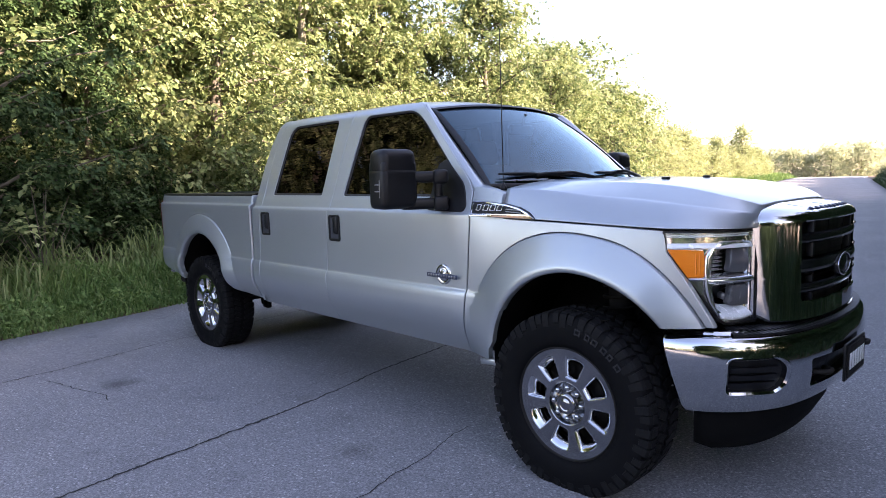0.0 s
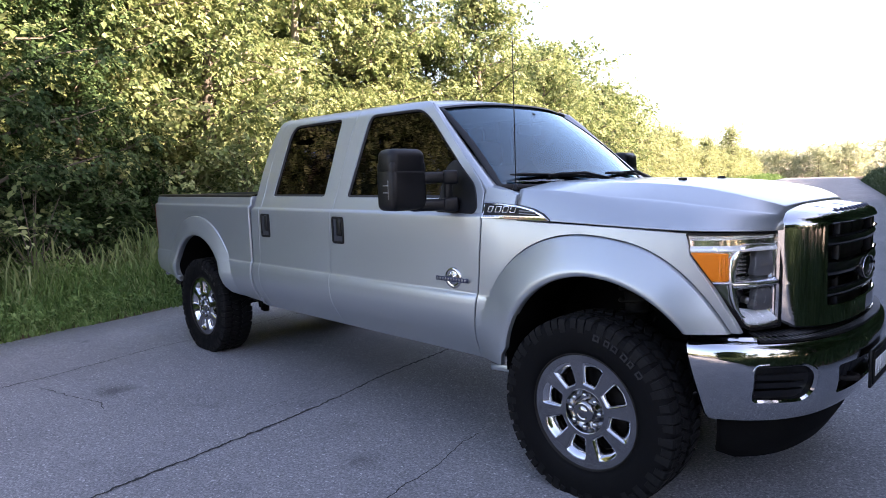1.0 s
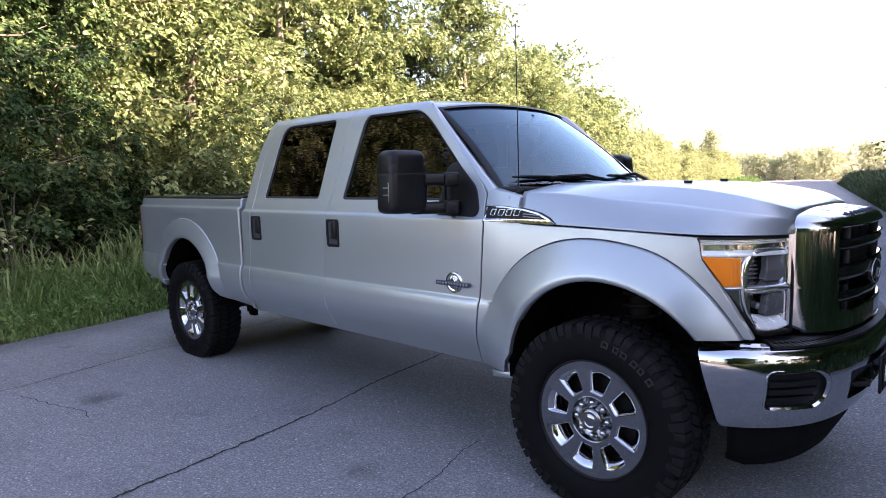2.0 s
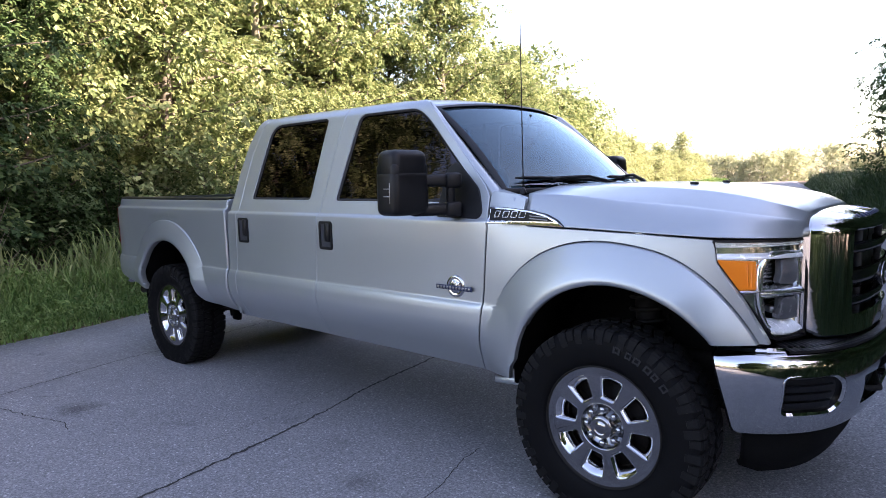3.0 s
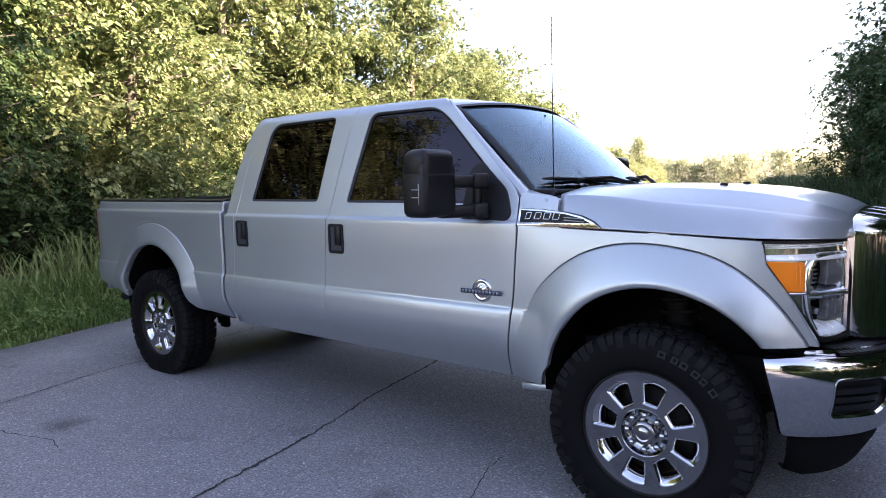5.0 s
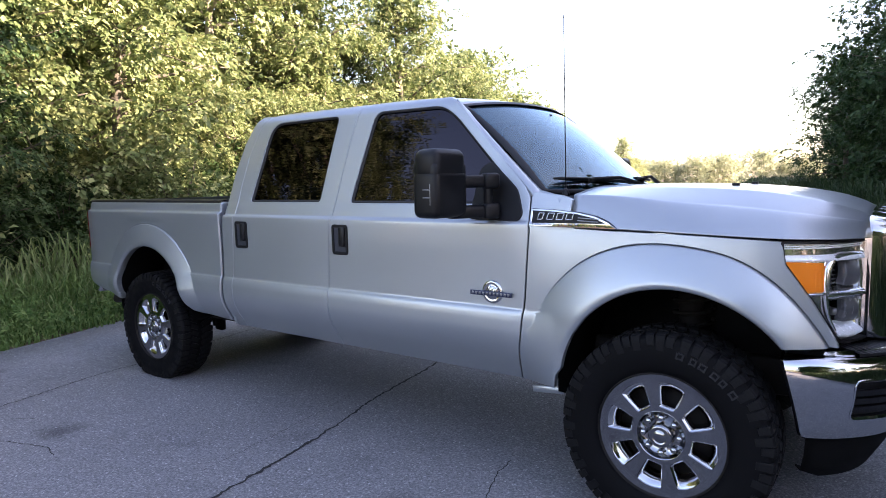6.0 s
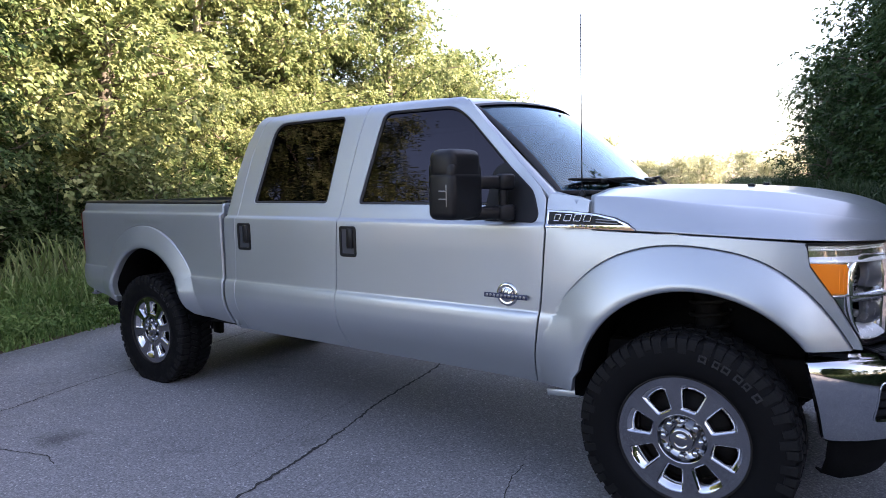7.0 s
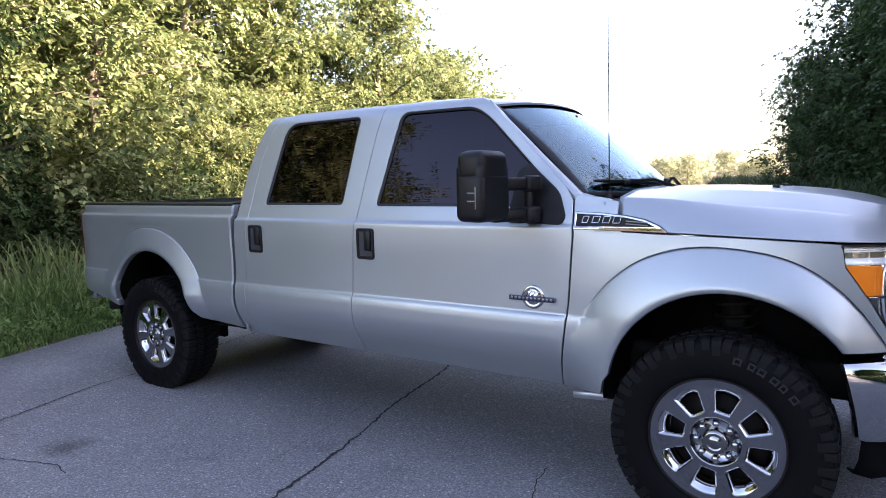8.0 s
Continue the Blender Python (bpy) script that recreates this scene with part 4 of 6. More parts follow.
both_sides("wheel_flare", lambda: make_flare(ARCH_F, cab_place, front_angles), PAINT, fenders)
bed_sides = both_sides("bed_side", lambda: sheet(bed_line, [], bed_place, (0.03, 0.025), 0.009, 0.04,
                       [0.6 + 0.025 * i for i in range(27)] + [0.835, 0.862, 0.872, 0.878, 0.884, 0.892, 1.29, 1.307, 1.313, 1.32, 1.327, 1.334, 1.35, 1.365, 1.378], near_cut(ARCH_R, (A0R, A1R))), PAINT, truck)
both_sides("wheel_flare", lambda: make_flare(ARCH_R, bed_place, lambda r: (A1R, A0R)), PAINT, bed_sides)


def grow(loop, k):
    """An outline moved outward (k > 0) about its middle line."""
    n = len(loop)
    area = sum(loop[i - 1][0] * loop[i][1] - loop[i][0] * loop[i - 1][1] for i in range(n))
    sg = 1 if area > 0 else -1
    out = []
    for i in range(n):
        a, b = Vector(loop[i - 1]), Vector(loop[(i + 1) % n])
        d = (b - a).normalized()
        out.append((loop[i][0] + sg * d.y * k, loop[i][1] - sg * d.x * k))
    return out


def ring(outer, inner, place, off0, off1):
    """A seal between two outlines of the same length."""
    rows = []
    for i in range(len(outer) + 1):
        o, q = outer[i % len(outer)], inner[i % len(outer)]
        rows.append([place(*o, off0 + 0.01), place(*o, off0), place(*q, off1), place(*q, off1 + 0.012)])
    return surface(rows)


for doors, hole, nm in ((front_doors, FRONT_WINDOW, "f"), (rear_doors, REAR_WINDOW, "r")):
    both_sides("window_seal", lambda: ring(grow(hole, 0.001), grow(hole, -0.016), cab_place, 0.004, 0.009), SEAL, doors, "black rubber window seal")
    both_sides("side_window", lambda: sheet(grow(hole, -0.012), [], lambda x, z, o: cab_place(x, z, o + 0.016), (0.2, 0.06), 0.0005, 0.004), SIDE_GLASS, doors, "dark tinted side window")


def handle_parts(x0, door_pair):
    box = rounded([(x0, 1.092), (x0 + 0.122, 1.092), (x0 + 0.122, 1.264), (x0, 1.264)], 0.018)
    both_sides("door_handle", lambda: sheet(box, [grow(box, -0.013)], lambda x, z, o: cab_place(x, z, o - 0.006), (0.1, 0.1), 0.003, 0.012), BLACK, door_pair, "black door handle bezel")

    def grip():
        bm = bmesh.new()
        rbox((0.050, 0.022, 0.118), 0.010, (x0 + 0.080, -0.940, 1.197), None, 2, bm)
        rbox((0.034, 0.03, 0.02), 0.004, (x0 + 0.080, -0.92, 1.147), None, 2, bm)
        rbox((0.03, 0.03, 0.02), 0.004, (x0 + 0.083, -0.92, 1.25), None, 2, bm)
        return bm
    both_sides("handle_cup", lambda: sheet(grow(box, -0.012), [], lambda x, z, o: cab_place(x, z, o - 0.001), (0.1, 0.1), 0.001, 0.002), CUP, door_pair, "recess behind the grip, greyed for its reflection")
    both_sides("handle_grip", grip, BLACK, door_pair, "black pull grip")


handle_parts(-1.942, front_doors)
handle_parts(-2.856, rear_doors)


# badges on doors and fenders
def door_badge():
    bm = lathe([(0.001, -0.012), (0.030, -0.011), (0.036, -0.004), (0.042, -0.008), (0.054, -0.010), (0.058, -0.004), (0.060, 0.003)], 40)
    for k in range(3):
        rbox((0.012, 0.008, 0.05), 0.002, (-0.02 + 0.02 * k, -0.010, 0.012 - 0.004 * k), Matrix.Rotation(0.5, 4, "Y"), 1, bm)
    bmesh.ops.transform(bm, matrix=Matrix.Translation((-0.842, -0.936, 0.957)), verts=bm.verts)
    return bm


both_sides("door_badge", door_badge, CHROME, front_doors, "round chrome badge")


def badge_bar():
    bm = rbox((0.238, 0.006, 0.024), 0.002, (-0.845, -0.951, 0.950))
    return bm


both_sides("badge_bar", badge_bar, DARKINK, front_doors, "dark bar across the badge")


def badge_strokes():
    bm = bmesh.new()
    for i in range(11):
        rbox((0.012, 0.004, 0.014), 0.001, (-0.948 + 0.0205 * i, -0.955, 0.950), Matrix.Rotation(0.25, 4, "Y"), 1, bm)
    return bm


both_sides("badge_bar_marks", badge_strokes, GREYMETAL, front_doors, "row of small chrome marks")

VENT = [(-0.640, 1.292), (-0.640, 1.368), (-0.52, 1.364), (-0.40, 1.352), (-0.32, 1.336), (-0.262, 1.312), (-0.222, 1.284)]


def on_fender(lift):
    return lambda x, z, o: Vector((x, -(body_w(x, min(z, 1.39)) - o + lift), z))


both_sides("fender_vent", lambda: sheet(rounded(VENT, 0.006, 3), [], on_fender(0.006), (0.03, 0.02), 0.003, 0.02), BLACK, fenders, "black side vent trim")
both_sides("vent_rim", lambda: sheet(rounded(VENT, 0.006, 3), [rounded([(-0.633, 1.303), (-0.633, 1.362), (-0.52, 1.358), (-0.40, 1.346), (-0.322, 1.330), (-0.262, 1.305)], 0.004, 3)], on_fender(0.010), (0.03, 0.02), 0.002, 0.008), CHROME, fenders, "chrome vent rim")


def vent_marks():
    bm = bmesh.new()
    for i, w in enumerate((0.030, 0.036, 0.036, 0.036)):
        x = -0.606 + 0.048 * i
        block = rounded([(x, 1.319), (x + w, 1.319), (x + w + 0.009, 1.352), (x + 0.009, 1.352)], 0.0055, 3)
        b2 = ring(block, grow(block, -0.0042), on_fender(0.013), 0.0, 0.0)
        me = bpy.data.meshes.new("tmp")
        b2.to_mesh(me)
        b2.free()
        bm.from_mesh(me)
        bpy.data.meshes.remove(me)
    for i in range(9):
        x = -0.615 + 0.026 * i
        rbox((0.016, 0.004, 0.006), 0.001, (x, -(body_w(x, 1.30) + 0.011), 1.299), None, 1, bm)
    return bm


both_sides("vent_badge", vent_marks, CHROME, fenders, "chrome model badge shapes")


def vent_fins():
    bm = bmesh.new()
    for i in range(2):
        rows = []
        for j in range(9):
            x = -0.40 + 0.10 * j / 8
            z = 1.330 - 0.012 * i - 0.006 * j / 8
            rows.append([(x, -(body_w(x, z) + 0.008), z + 0.003), (x, -(body_w(x, z) + 0.014), z), (x, -(body_w(x, z) + 0.008), z - 0.003)])
        surface(rows, bm)
    return bm


both_sides("vent_fin", vent_fins, GREYMETAL, fenders)

# ---- roof, pillars, glass ----
WS_TOP = lambda y: Vector((-1.075 - 0.125 * (abs(y) / 0.66) ** 2.2, y, 1.958 - 0.040 * (abs(y) / 0.66) ** 2.5))
WS_LOW = lambda y: Vector((-0.43 - 0.20 * (abs(y) / 0.80) ** 2.2, y, 1.425 + 0.012 * (abs(y) / 0.80) ** 2))


def make_roof():
    rows = []
    n = 24
    for i in range(n + 1):
        t = i / n
        row = []
        for j in range(33):
            v = -1 + 2 * j / 32
            y = v * 0.690
            front = WS_TOP(v * 0.66)
            xf = front.x - 0.012
            xr = -2.815 + 0.05 * (1 - v * v) * 0
            x = xf + (xr - xf) * t
            crown = 1.962 + 0.062 * (1 - abs(v) ** 2.6) ** 0.8
            k = min(t / 0.30, 1.0)
            z = (front.z + 0.003) * (1 - k) ** 2 + crown * (1 - (1 - k) ** 2)
            if t > 0.9:
                z -= 0.03 * ((t - 0.9) / 0.1) ** 2
            row.append((x, y, z))
        rows.append(row)
    return thicken(away(surface(rows), (-2, 0, 1)), 0.02)


part("roof", make_roof(), PAINT, truck)


def make_pillar():
    """Between the windshield's side and the door frame."""
    rows = []
    for i in range(17):
        t = i / 16
        a = WS_LOW(-0.80).lerp(WS_TOP(-0.66), t)
        x = -0.655 - 0.050 * min(t / 0.1, 1) - (0.485 * max(0, t - 0.1) / 0.9)
        z = 1.425 + (1.945 - 1.425) * t
        b = cab_place(x, z, 0.004)
        a += Vector((0.004, -0.004, 0.006))
        m = (a + b) / 2 + Vector((0.012, -0.016, 0.010))
        rows.append([a + Vector((-0.03, 0.01, -0.02)), a, a.lerp(m, 0.7) + Vector((0.002, -0.002, 0.003)), m, b.lerp(m, 0.45) + Vector((0.001, -0.003, 0.002)), b, b + Vector((-0.01, 0.04, 0))])
    return surface(rows)


both_sides("windshield_pillar", make_pillar, PAINT, truck)


def ws_point(u, v):
    """On the windshield: u from its right side to its left, v from its foot to its top."""
    y0, y1 = WS_LOW(-0.80 + 1.60 * u), WS_TOP(-0.66 + 1.32 * u)
    p = y0.lerp(y1, v)
    return p + Vector((0.045, 0, 0.04)) * (4 * v * (1 - v)) * 0.45


part("windshield", thicken(away(surface([[ws_point(i / 24, j / 12) for j in range(13)] for i in range(25)]), (-2, 0, 1)), 0.005), WIND_GLASS, truck, "clear tinted windshield")


def border_strip(width):
    rows = []
    loop = [(u, 0) for u in np.linspace(0, 1, 25)] + [(1, v) for v in np.linspace(0, 1, 13)[1:]] + [(u, 1) for u in np.linspace(1, 0, 25)[1:]] + [(0, v) for v in np.linspace(1, 0, 13)[1:-1]]
    for i in range(len(loop) + 1):
        u, v = loop[i % len(loop)]
        iu, iv = min(max(u, width / 1.5), 1 - width / 1.5), min(max(v, width / 0.8), 1 - width / 0.8)
        lift = Vector((0.004, 0, 0.006))
        rows.append([ws_point(u, v) - lift * 2, ws_point(u, v) + lift, ws_point(iu, iv) + lift])
    return surface(rows)


part("windshield_seal", border_strip(0.024), SEAL, truck, "black windshield surround")

# back wall of the cab with its window
def back_wall(y, z, off):
    x = -2.995 + 0.02 * (1 - abs(y) / 0.9) if z < 1.35 else -2.995 + 0.19 * ((z - 1.35) / 0.6) ** 1.5
    return Vector((x + off, y, z))


wall_line = [(-0.88, 0.55), (0.88, 0.55), (0.92, 0.85), (0.92, 1.28), (0.87, 1.40), (0.72, 1.94), (-0.72, 1.94), (-0.87, 1.40), (-0.92, 1.28), (-0.92, 0.85)]
back_hole = rounded([(-0.66, 1.44), (0.66, 1.44), (0.58, 1.86), (-0.58, 1.86)], 0.06)
part("cab_back", away(sheet(wall_line, [back_hole], back_wall, (0.2, 0.06), 0.004, 0.03), (-2, 0, 1.2)), PAINT, truck)
part("rear_window", away(sheet(grow(back_hole, -0.003), [], lambda y, z, o: back_wall(y, z, o + 0.012), (0.3, 0.1), 0.0005, 0.004), (-2, 0, 1.2)), SIDE_GLASS, truck, "dark tinted rear window")

# cabin floor, dashboard, seats, wheel
part("cab_floor", rbox((2.25, 1.66, 0.06), 0.01, (-1.85, 0, 0.62)), CABIN, truck)


def make_dash():
    rows = []
    prof = [(-0.55, 1.36), (-0.62, 1.405), (-0.78, 1.415), (-0.92, 1.39), (-0.98, 1.33), (-1.0, 1.2), (-0.95, 1.0), (-0.85, 0.8)]
    for j in range(13):
        y = -0.80 + 1.6 * j / 12
        hump = 0.03 * math.exp(-((y - 0.38) / 0.2) ** 2)
        rows.append([(x - (0.02 if 0.2 < abs(y) else 0), y, z + hump * (1 if z > 1.3 else 0)) for x, z in prof])
    return thicken(surface(rows), 0.01)


part("dashboard", make_dash(), CABIN, truck, "dark dashboard")


def make_seat(x, y, w):
    bm = rbox((0.50, w, 0.16), 0.05, (x, y, 0.98), None, 3)
    rbox((0.16, w, 0.62), 0.06, (x - 0.27, y, 1.28), Matrix.Rotation(-0.22, 4, "Y"), 3, bm)
    for k in ((0,) if w < 0.7 else (-0.45, 0.45)):
        rbox((0.10, 0.27, 0.19), 0.045, (x - 0.36, y + k, 1.68), Matrix.Rotation(-0.15, 4, "Y"), 3, bm)
    rbox((0.4, w * 0.8, 0.3), 0.02, (x, y, 0.78), None, 1, bm)
    return bm


for x, y, w in ((-1.35, -0.40, 0.54), (-1.35, 0.40, 0.54), (-2.35, 0.0, 1.45)):
    part("cab_seat", make_seat(x, y, w), CABIN, truck, "grey cloth seat")
sw = bmesh.new()
tube([(0.19 * math.cos(a), 0.19 * math.sin(a), 0) for a in np.linspace(0, 2 * math.pi, 33)], 0.014, 8, sw)
for a in (0.2, 2.94, 4.71):
    tube([(0, 0, -0.03), (0.18 * math.cos(a), 0.18 * math.sin(a), 0)], [0.03, 0.012], 6, sw)
rbox((0.12, 0.10, 0.05), 0.02, (0, 0, -0.02), None, 2, sw)
bmesh.ops.transform(sw, matrix=pose(-1.08, 0.40, 1.32, 0, -62, 0) @ pose(0, 0, 0, 0, 0, 90), verts=sw.verts)
part("steering_wheel", sw, BLACK, truck, "black steering wheel")
rv = rbox((0.03, 0.24, 0.07), 0.012, (-1.02, 0, 1.80), Matrix.Rotation(0.15, 4, "Y"))
tube([(-1.01, 0, 1.82), (-0.98, 0, 1.90)], 0.01, 6, rv)
part("rear_view_mirror", rv, BLACK, truck)

# ---- hood and cowl ----
_hood_w = curve_through([-0.60, -0.42, 0.10, 0.417, 0.50, 0.58, 0.66, 0.705], [0.911, 0.911, 0.908, 0.858, 0.815, 0.752, 0.655, 0.548])
_hood_ze = curve_through([-0.60, -0.216, 0.134, 0.417, 0.72], [1.288, 1.281, 1.270, 1.258, 1.250])
_hood_zc = curve_through([-0.60, -0.27, 0.0, 0.25, 0.46, 0.62, 0.705], [1.440, 1.427, 1.399, 1.378, 1.353, 1.327, 1.308])
_hood_zd = curve_through([-0.60, -0.25, 0.02, 0.28, 0.50, 0.62, 0.705], [1.468, 1.468, 1.462, 1.445, 1.409, 1.373, 1.333])


def hood_place(x, v, off):
    """Hood: steep outer flank up to a crease, a gentle rise to the dome's edge, a flat top."""
    a = abs(v)
    W, ze, zc, zd = _hood_w(x), _hood_ze(x), _hood_zc(x), _hood_zd(x)
    yc = W - float(np.interp(x, [-0.48, -0.10, 0.22, 0.69], [0.075, 0.115, 0.165, 0.085]))
    yd = min(0.57, yc - 0.10)
    if a > 0.6:
        u = (1 - a) / 0.4
        y, z = W + (yc - W) * u, ze + (zc - ze) * (1 - (1 - u) ** 1.5)
    elif a > 0.3:
        u = (0.6 - a) / 0.3
        y, z = yc + (yd - yc) * u, zc + (zd - 0.006 - zc) * u ** 0.95
    else:
        u = a / 0.3
        y, z = yd * u, zd - 0.006 + 0.006 * (1 - u ** 6) + 0.004 * (1 - u * u)
    return Vector((x, math.copysign(y, v), z - off))


def make_hood():
    rows = []
    vs = [-1, -0.985, -0.95, -0.88, -0.8, -0.72, -0.66, -0.62, -0.605, -0.595, -0.58, -0.54, -0.48, -0.42, -0.36, -0.315, -0.303, -0.297, -0.285, -0.25, -0.2, -0.14, -0.07]
    vs = vs + [0] + [-v for v in vs[::-1]]
    for i in range(41):
        t = i / 40
        row = []
        for v in vs:
            x0 = -0.435 - 0.045 * (1 - abs(v)) if abs(v) > 0.02 else -0.48
            x1 = 0.699
            row.append(hood_place(x0 + (x1 - x0) * t, v, 0.0))
        rows.append(row)
    bm = away(surface(rows), (-0.1, 0, 1.0))
    border = [e for e in bm.edges if e.is_boundary]
    r = bmesh.ops.extrude_edge_only(bm, edges=border)
    for g in r["geom"]:
        if isinstance(g, bmesh.types.BMVert):
            g.co += (Vector((0.1, 0, 1.2)) - g.co).normalized() * 0.03
    return bm


hood = part("hood", make_hood(), PAINT, truck)
for y in (-0.25, 0.25):
    p = hood_place(0.13, y / 0.57 * 0.3, 0.0)
    part("washer_nozzle", rbox((0.030, 0.045, 0.014), 0.004, (p.x, p.y, p.z + 0.005), None, 2), BLACK, hood, "small black washer nozzle")


def make_cowl():
    rows = []
    for j in range(25):
        u = j / 24
        y = -0.80 + 1.6 * u
        back = WS_LOW(y) + Vector((0.01, 0, -0.008))
        xf = -0.425
        front = Vector((xf - 0.05 * (1 - abs(y) / 0.8), y * 1.03, 1.385))
        m = (back + front) / 2 + Vector((0, 0, -0.008))
        rows.append([back + Vector((-0.05, 0, -0.01)), back, m, front, front + Vector((0.02, 0, -0.06))])
    return surface(rows)


part("cowl_panel", make_cowl(), BLACK, truck, "black plastic cowl below the windshield")


def make_cowl_side():
    rows = []
    for i in range(7):
        t = i / 6
        x = -0.645 + 0.20 * t
        z = 1.447 - 0.039 * t
        a = cab_place(x, z, 0.003)
        b = Vector((x + 0.01, -0.79, z + 0.006 - 0.015 * t))
        m = (a + b) / 2 + Vector((0, 0, 0.006))
        rows.append([a, m, b, b + Vector((0, 0.02, -0.04))])
    return surface(rows)


both_sides("cowl_corner", make_cowl_side, PAINT, truck)

# wipers
for k, (y0, y1) in enumerate(((-0.72, -0.02), (0.02, 0.70))):
    wp = bmesh.new()
    p0 = WS_LOW(y0 + 0.25) + Vector((0.05, 0, -0.01))
    p1 = ws_point((y0 + 0.80) / 1.6, 0.10) + Vector((0.02, 0, 0.02))
    p2 = ws_point((y1 + 0.80) / 1.6, 0.06) + Vector((0.02, 0, 0.02))
    pm = p1.lerp(p2, 0.42)
    tube([p1.lerp(p2, i / 8) + Vector((0.006, 0, 0.004)) * math.sin(i / 8 * 3.14) for i in range(9)], [0.005] + [0.011] * 7 + [0.005], 6, wp)
    rbox((0.03, 0.09, 0.026), 0.008, tuple(pm), None, 2, wp)
    tube([p2 + Vector((0.05, 0.02, -0.02)), p2.lerp(pm, 0.5) + Vector((0.03, 0, 0.02)), pm + Vector((0.004, 0, 0.008))], [0.014, 0.010, 0.008], 6, wp)
    part("wiper", wp, BLACK, truck, "black windshield wiper")

an = lathe([(0.020, 0.0), (0.018, 0.012), (0.009, 0.03), (0.004, 0.04)], 12, "z", None, True)
tube([(0, 0, 0.03), (-0.006, 0, 0.42), (-0.012, 0, 0.84)], [0.0030, 0.0026, 0.0021], 6, an)
bmesh.ops.transform(an, matrix=Matrix.Translation((-0.515, -0.795, 1.425)), verts=an.verts)
part("antenna", an, BLACK, truck, "thin black whip antenna")

# ---- front end ----
def plan_path(points):
    """A plan curve through points (x, y): place along it by length, with its outward normal."""
    pts = [Vector(p) for p in points]
    fine = []
    for i in range(len(pts) - 1):
        a, b, c, d = pts[max(i - 1, 0)], pts[i], pts[i + 1], pts[min(i + 2, len(pts) - 1)]
        for j in range(12):
            t = j / 12
            fine.append(0.5 * ((2 * b) + (c - a) * t + (2 * a - 5 * b + 4 * c - d) * t * t + (3 * b - a - 3 * c + d) * t ** 3))
    fine.append(pts[-1])
    run = [0.0]
    for a, b in zip(fine, fine[1:]):
        run.append(run[-1] + (b - a).length)
    total = run[-1]
    dirs = [(fine[min(i + 1, len(fine) - 1)] - fine[max(i - 1, 0)]).normalized() for i in range(len(fine))]

    def at(s):
        s2 = min(max(s, 0.0), total)
        i = min(int(np.searchsorted(run, s2, side="right")) - 1, len(fine) - 2)
        t = (s2 - run[i]) / (run[i + 1] - run[i])
        d = dirs[i].lerp(dirs[i + 1], t).normalized()
        p = fine[i].lerp(fine[i + 1], t) + d * (s - s2)
        return p, Vector((d.y, -d.x))
    return at, total


def run_at(path, total, y):
    """The length along a path at which it reaches y."""
    lo, hi = 0.0, total
    for _ in range(40):
        mid = (lo + hi) / 2
        if path(mid)[0].y < y:
            lo = mid
        else:
            hi = mid
    return lo


BUMP, BUMP_LEN = plan_path([(0.38, -0.912), (0.50, -0.893), (0.605, -0.852), (0.70, -0.785), (0.80, -0.675), (0.875, -0.53), (0.92, -0.36), (0.945, -0.18), (0.95, 0), (0.945, 0.18), (0.92, 0.36), (0.875, 0.53), (0.80, 0.675), (0.70, 0.785), (0.605, 0.852), (0.50, 0.893), (0.38, 0.912)])
_bump_in = curve_through([0.45, 0.50, 0.56, 0.62, 0.67, 0.71, 0.74, 0.765, 0.785, 0.80, 0.812], [0.080, 0.053, 0.030, 0.012, 0.003, 0.0, 0.0015, 0.005, 0.012, 0.026, 0.052])


def bump_place(s, z, off):
    p, n = BUMP(s)
    q = p - n * (_bump_in(z) + off)
    return Vector((q.x, q.y, z))


def s_of(y):
    return run_at(BUMP, BUMP_LEN, y)


fog_r = rounded([(s_of(-0.800), 0.556), (s_of(-0.615), 0.552), (s_of(-0.572), 0.595), (s_of(-0.572), 0.675), (s_of(-0.625), 0.722), (s_of(-0.800), 0.718)], [0.03, 0.03, 0.03, 0.03, 0.03, 0.03])
fog_l = [(BUMP_LEN - u, v) for u, v in fog_r][::-1]
mid_hole = rounded([(s_of(-0.40), 0.545), (s_of(0.40), 0.545), (s_of(0.45), 0.685), (s_of(-0.45), 0.685)], 0.02)
bump_line = rounded([(0.147, 0.468), (BUMP_LEN - 0.147, 0.468), (BUMP_LEN - 0.064, 0.79), (BUMP_LEN - 0.068, 0.812), (0.068, 0.812), (0.064, 0.79)], [0.03, 0.03, 0.01, 0.01, 0.01, 0.01])
bumper = part("front_bumper", away(sheet(bump_line, [fog_r, fog_l, mid_hole], bump_place, (0.04, 0.03), 0.010, 0.04, [0.48, 0.5, 0.53, 0.56, 0.59, 0.62, 0.65, 0.68, 0.71, 0.735, 0.755, 0.77, 0.78, 0.79, 0.797, 0.803, 0.808]), (0.2, 0, 0.6)), CHROME, truck, "chrome front bumper")


def fog_insert(line):
    bm = sheet(grow(line, 0.002), [], lambda s, z, o: bump_place(s, z, o + 0.035), (0.1, 0.1), 0.001, 0.01)
    s0, s1 = min(p[0] for p in line), max(p[0] for p in line)
    for k in range(3):
        z = 0.594 + 0.035 * k
        rows = []
        for j in range(7):
            s = s0 + 0.02 + (s1 - s0 - 0.07) * j / 6
            rows.append([bump_place(s, z + 0.014, 0.03), bump_place(s, z + 0.011, 0.018), bump_place(s, z - 0.011, 0.018), bump_place(s, z - 0.014, 0.03)])
        surface(rows, bm)
    return bm


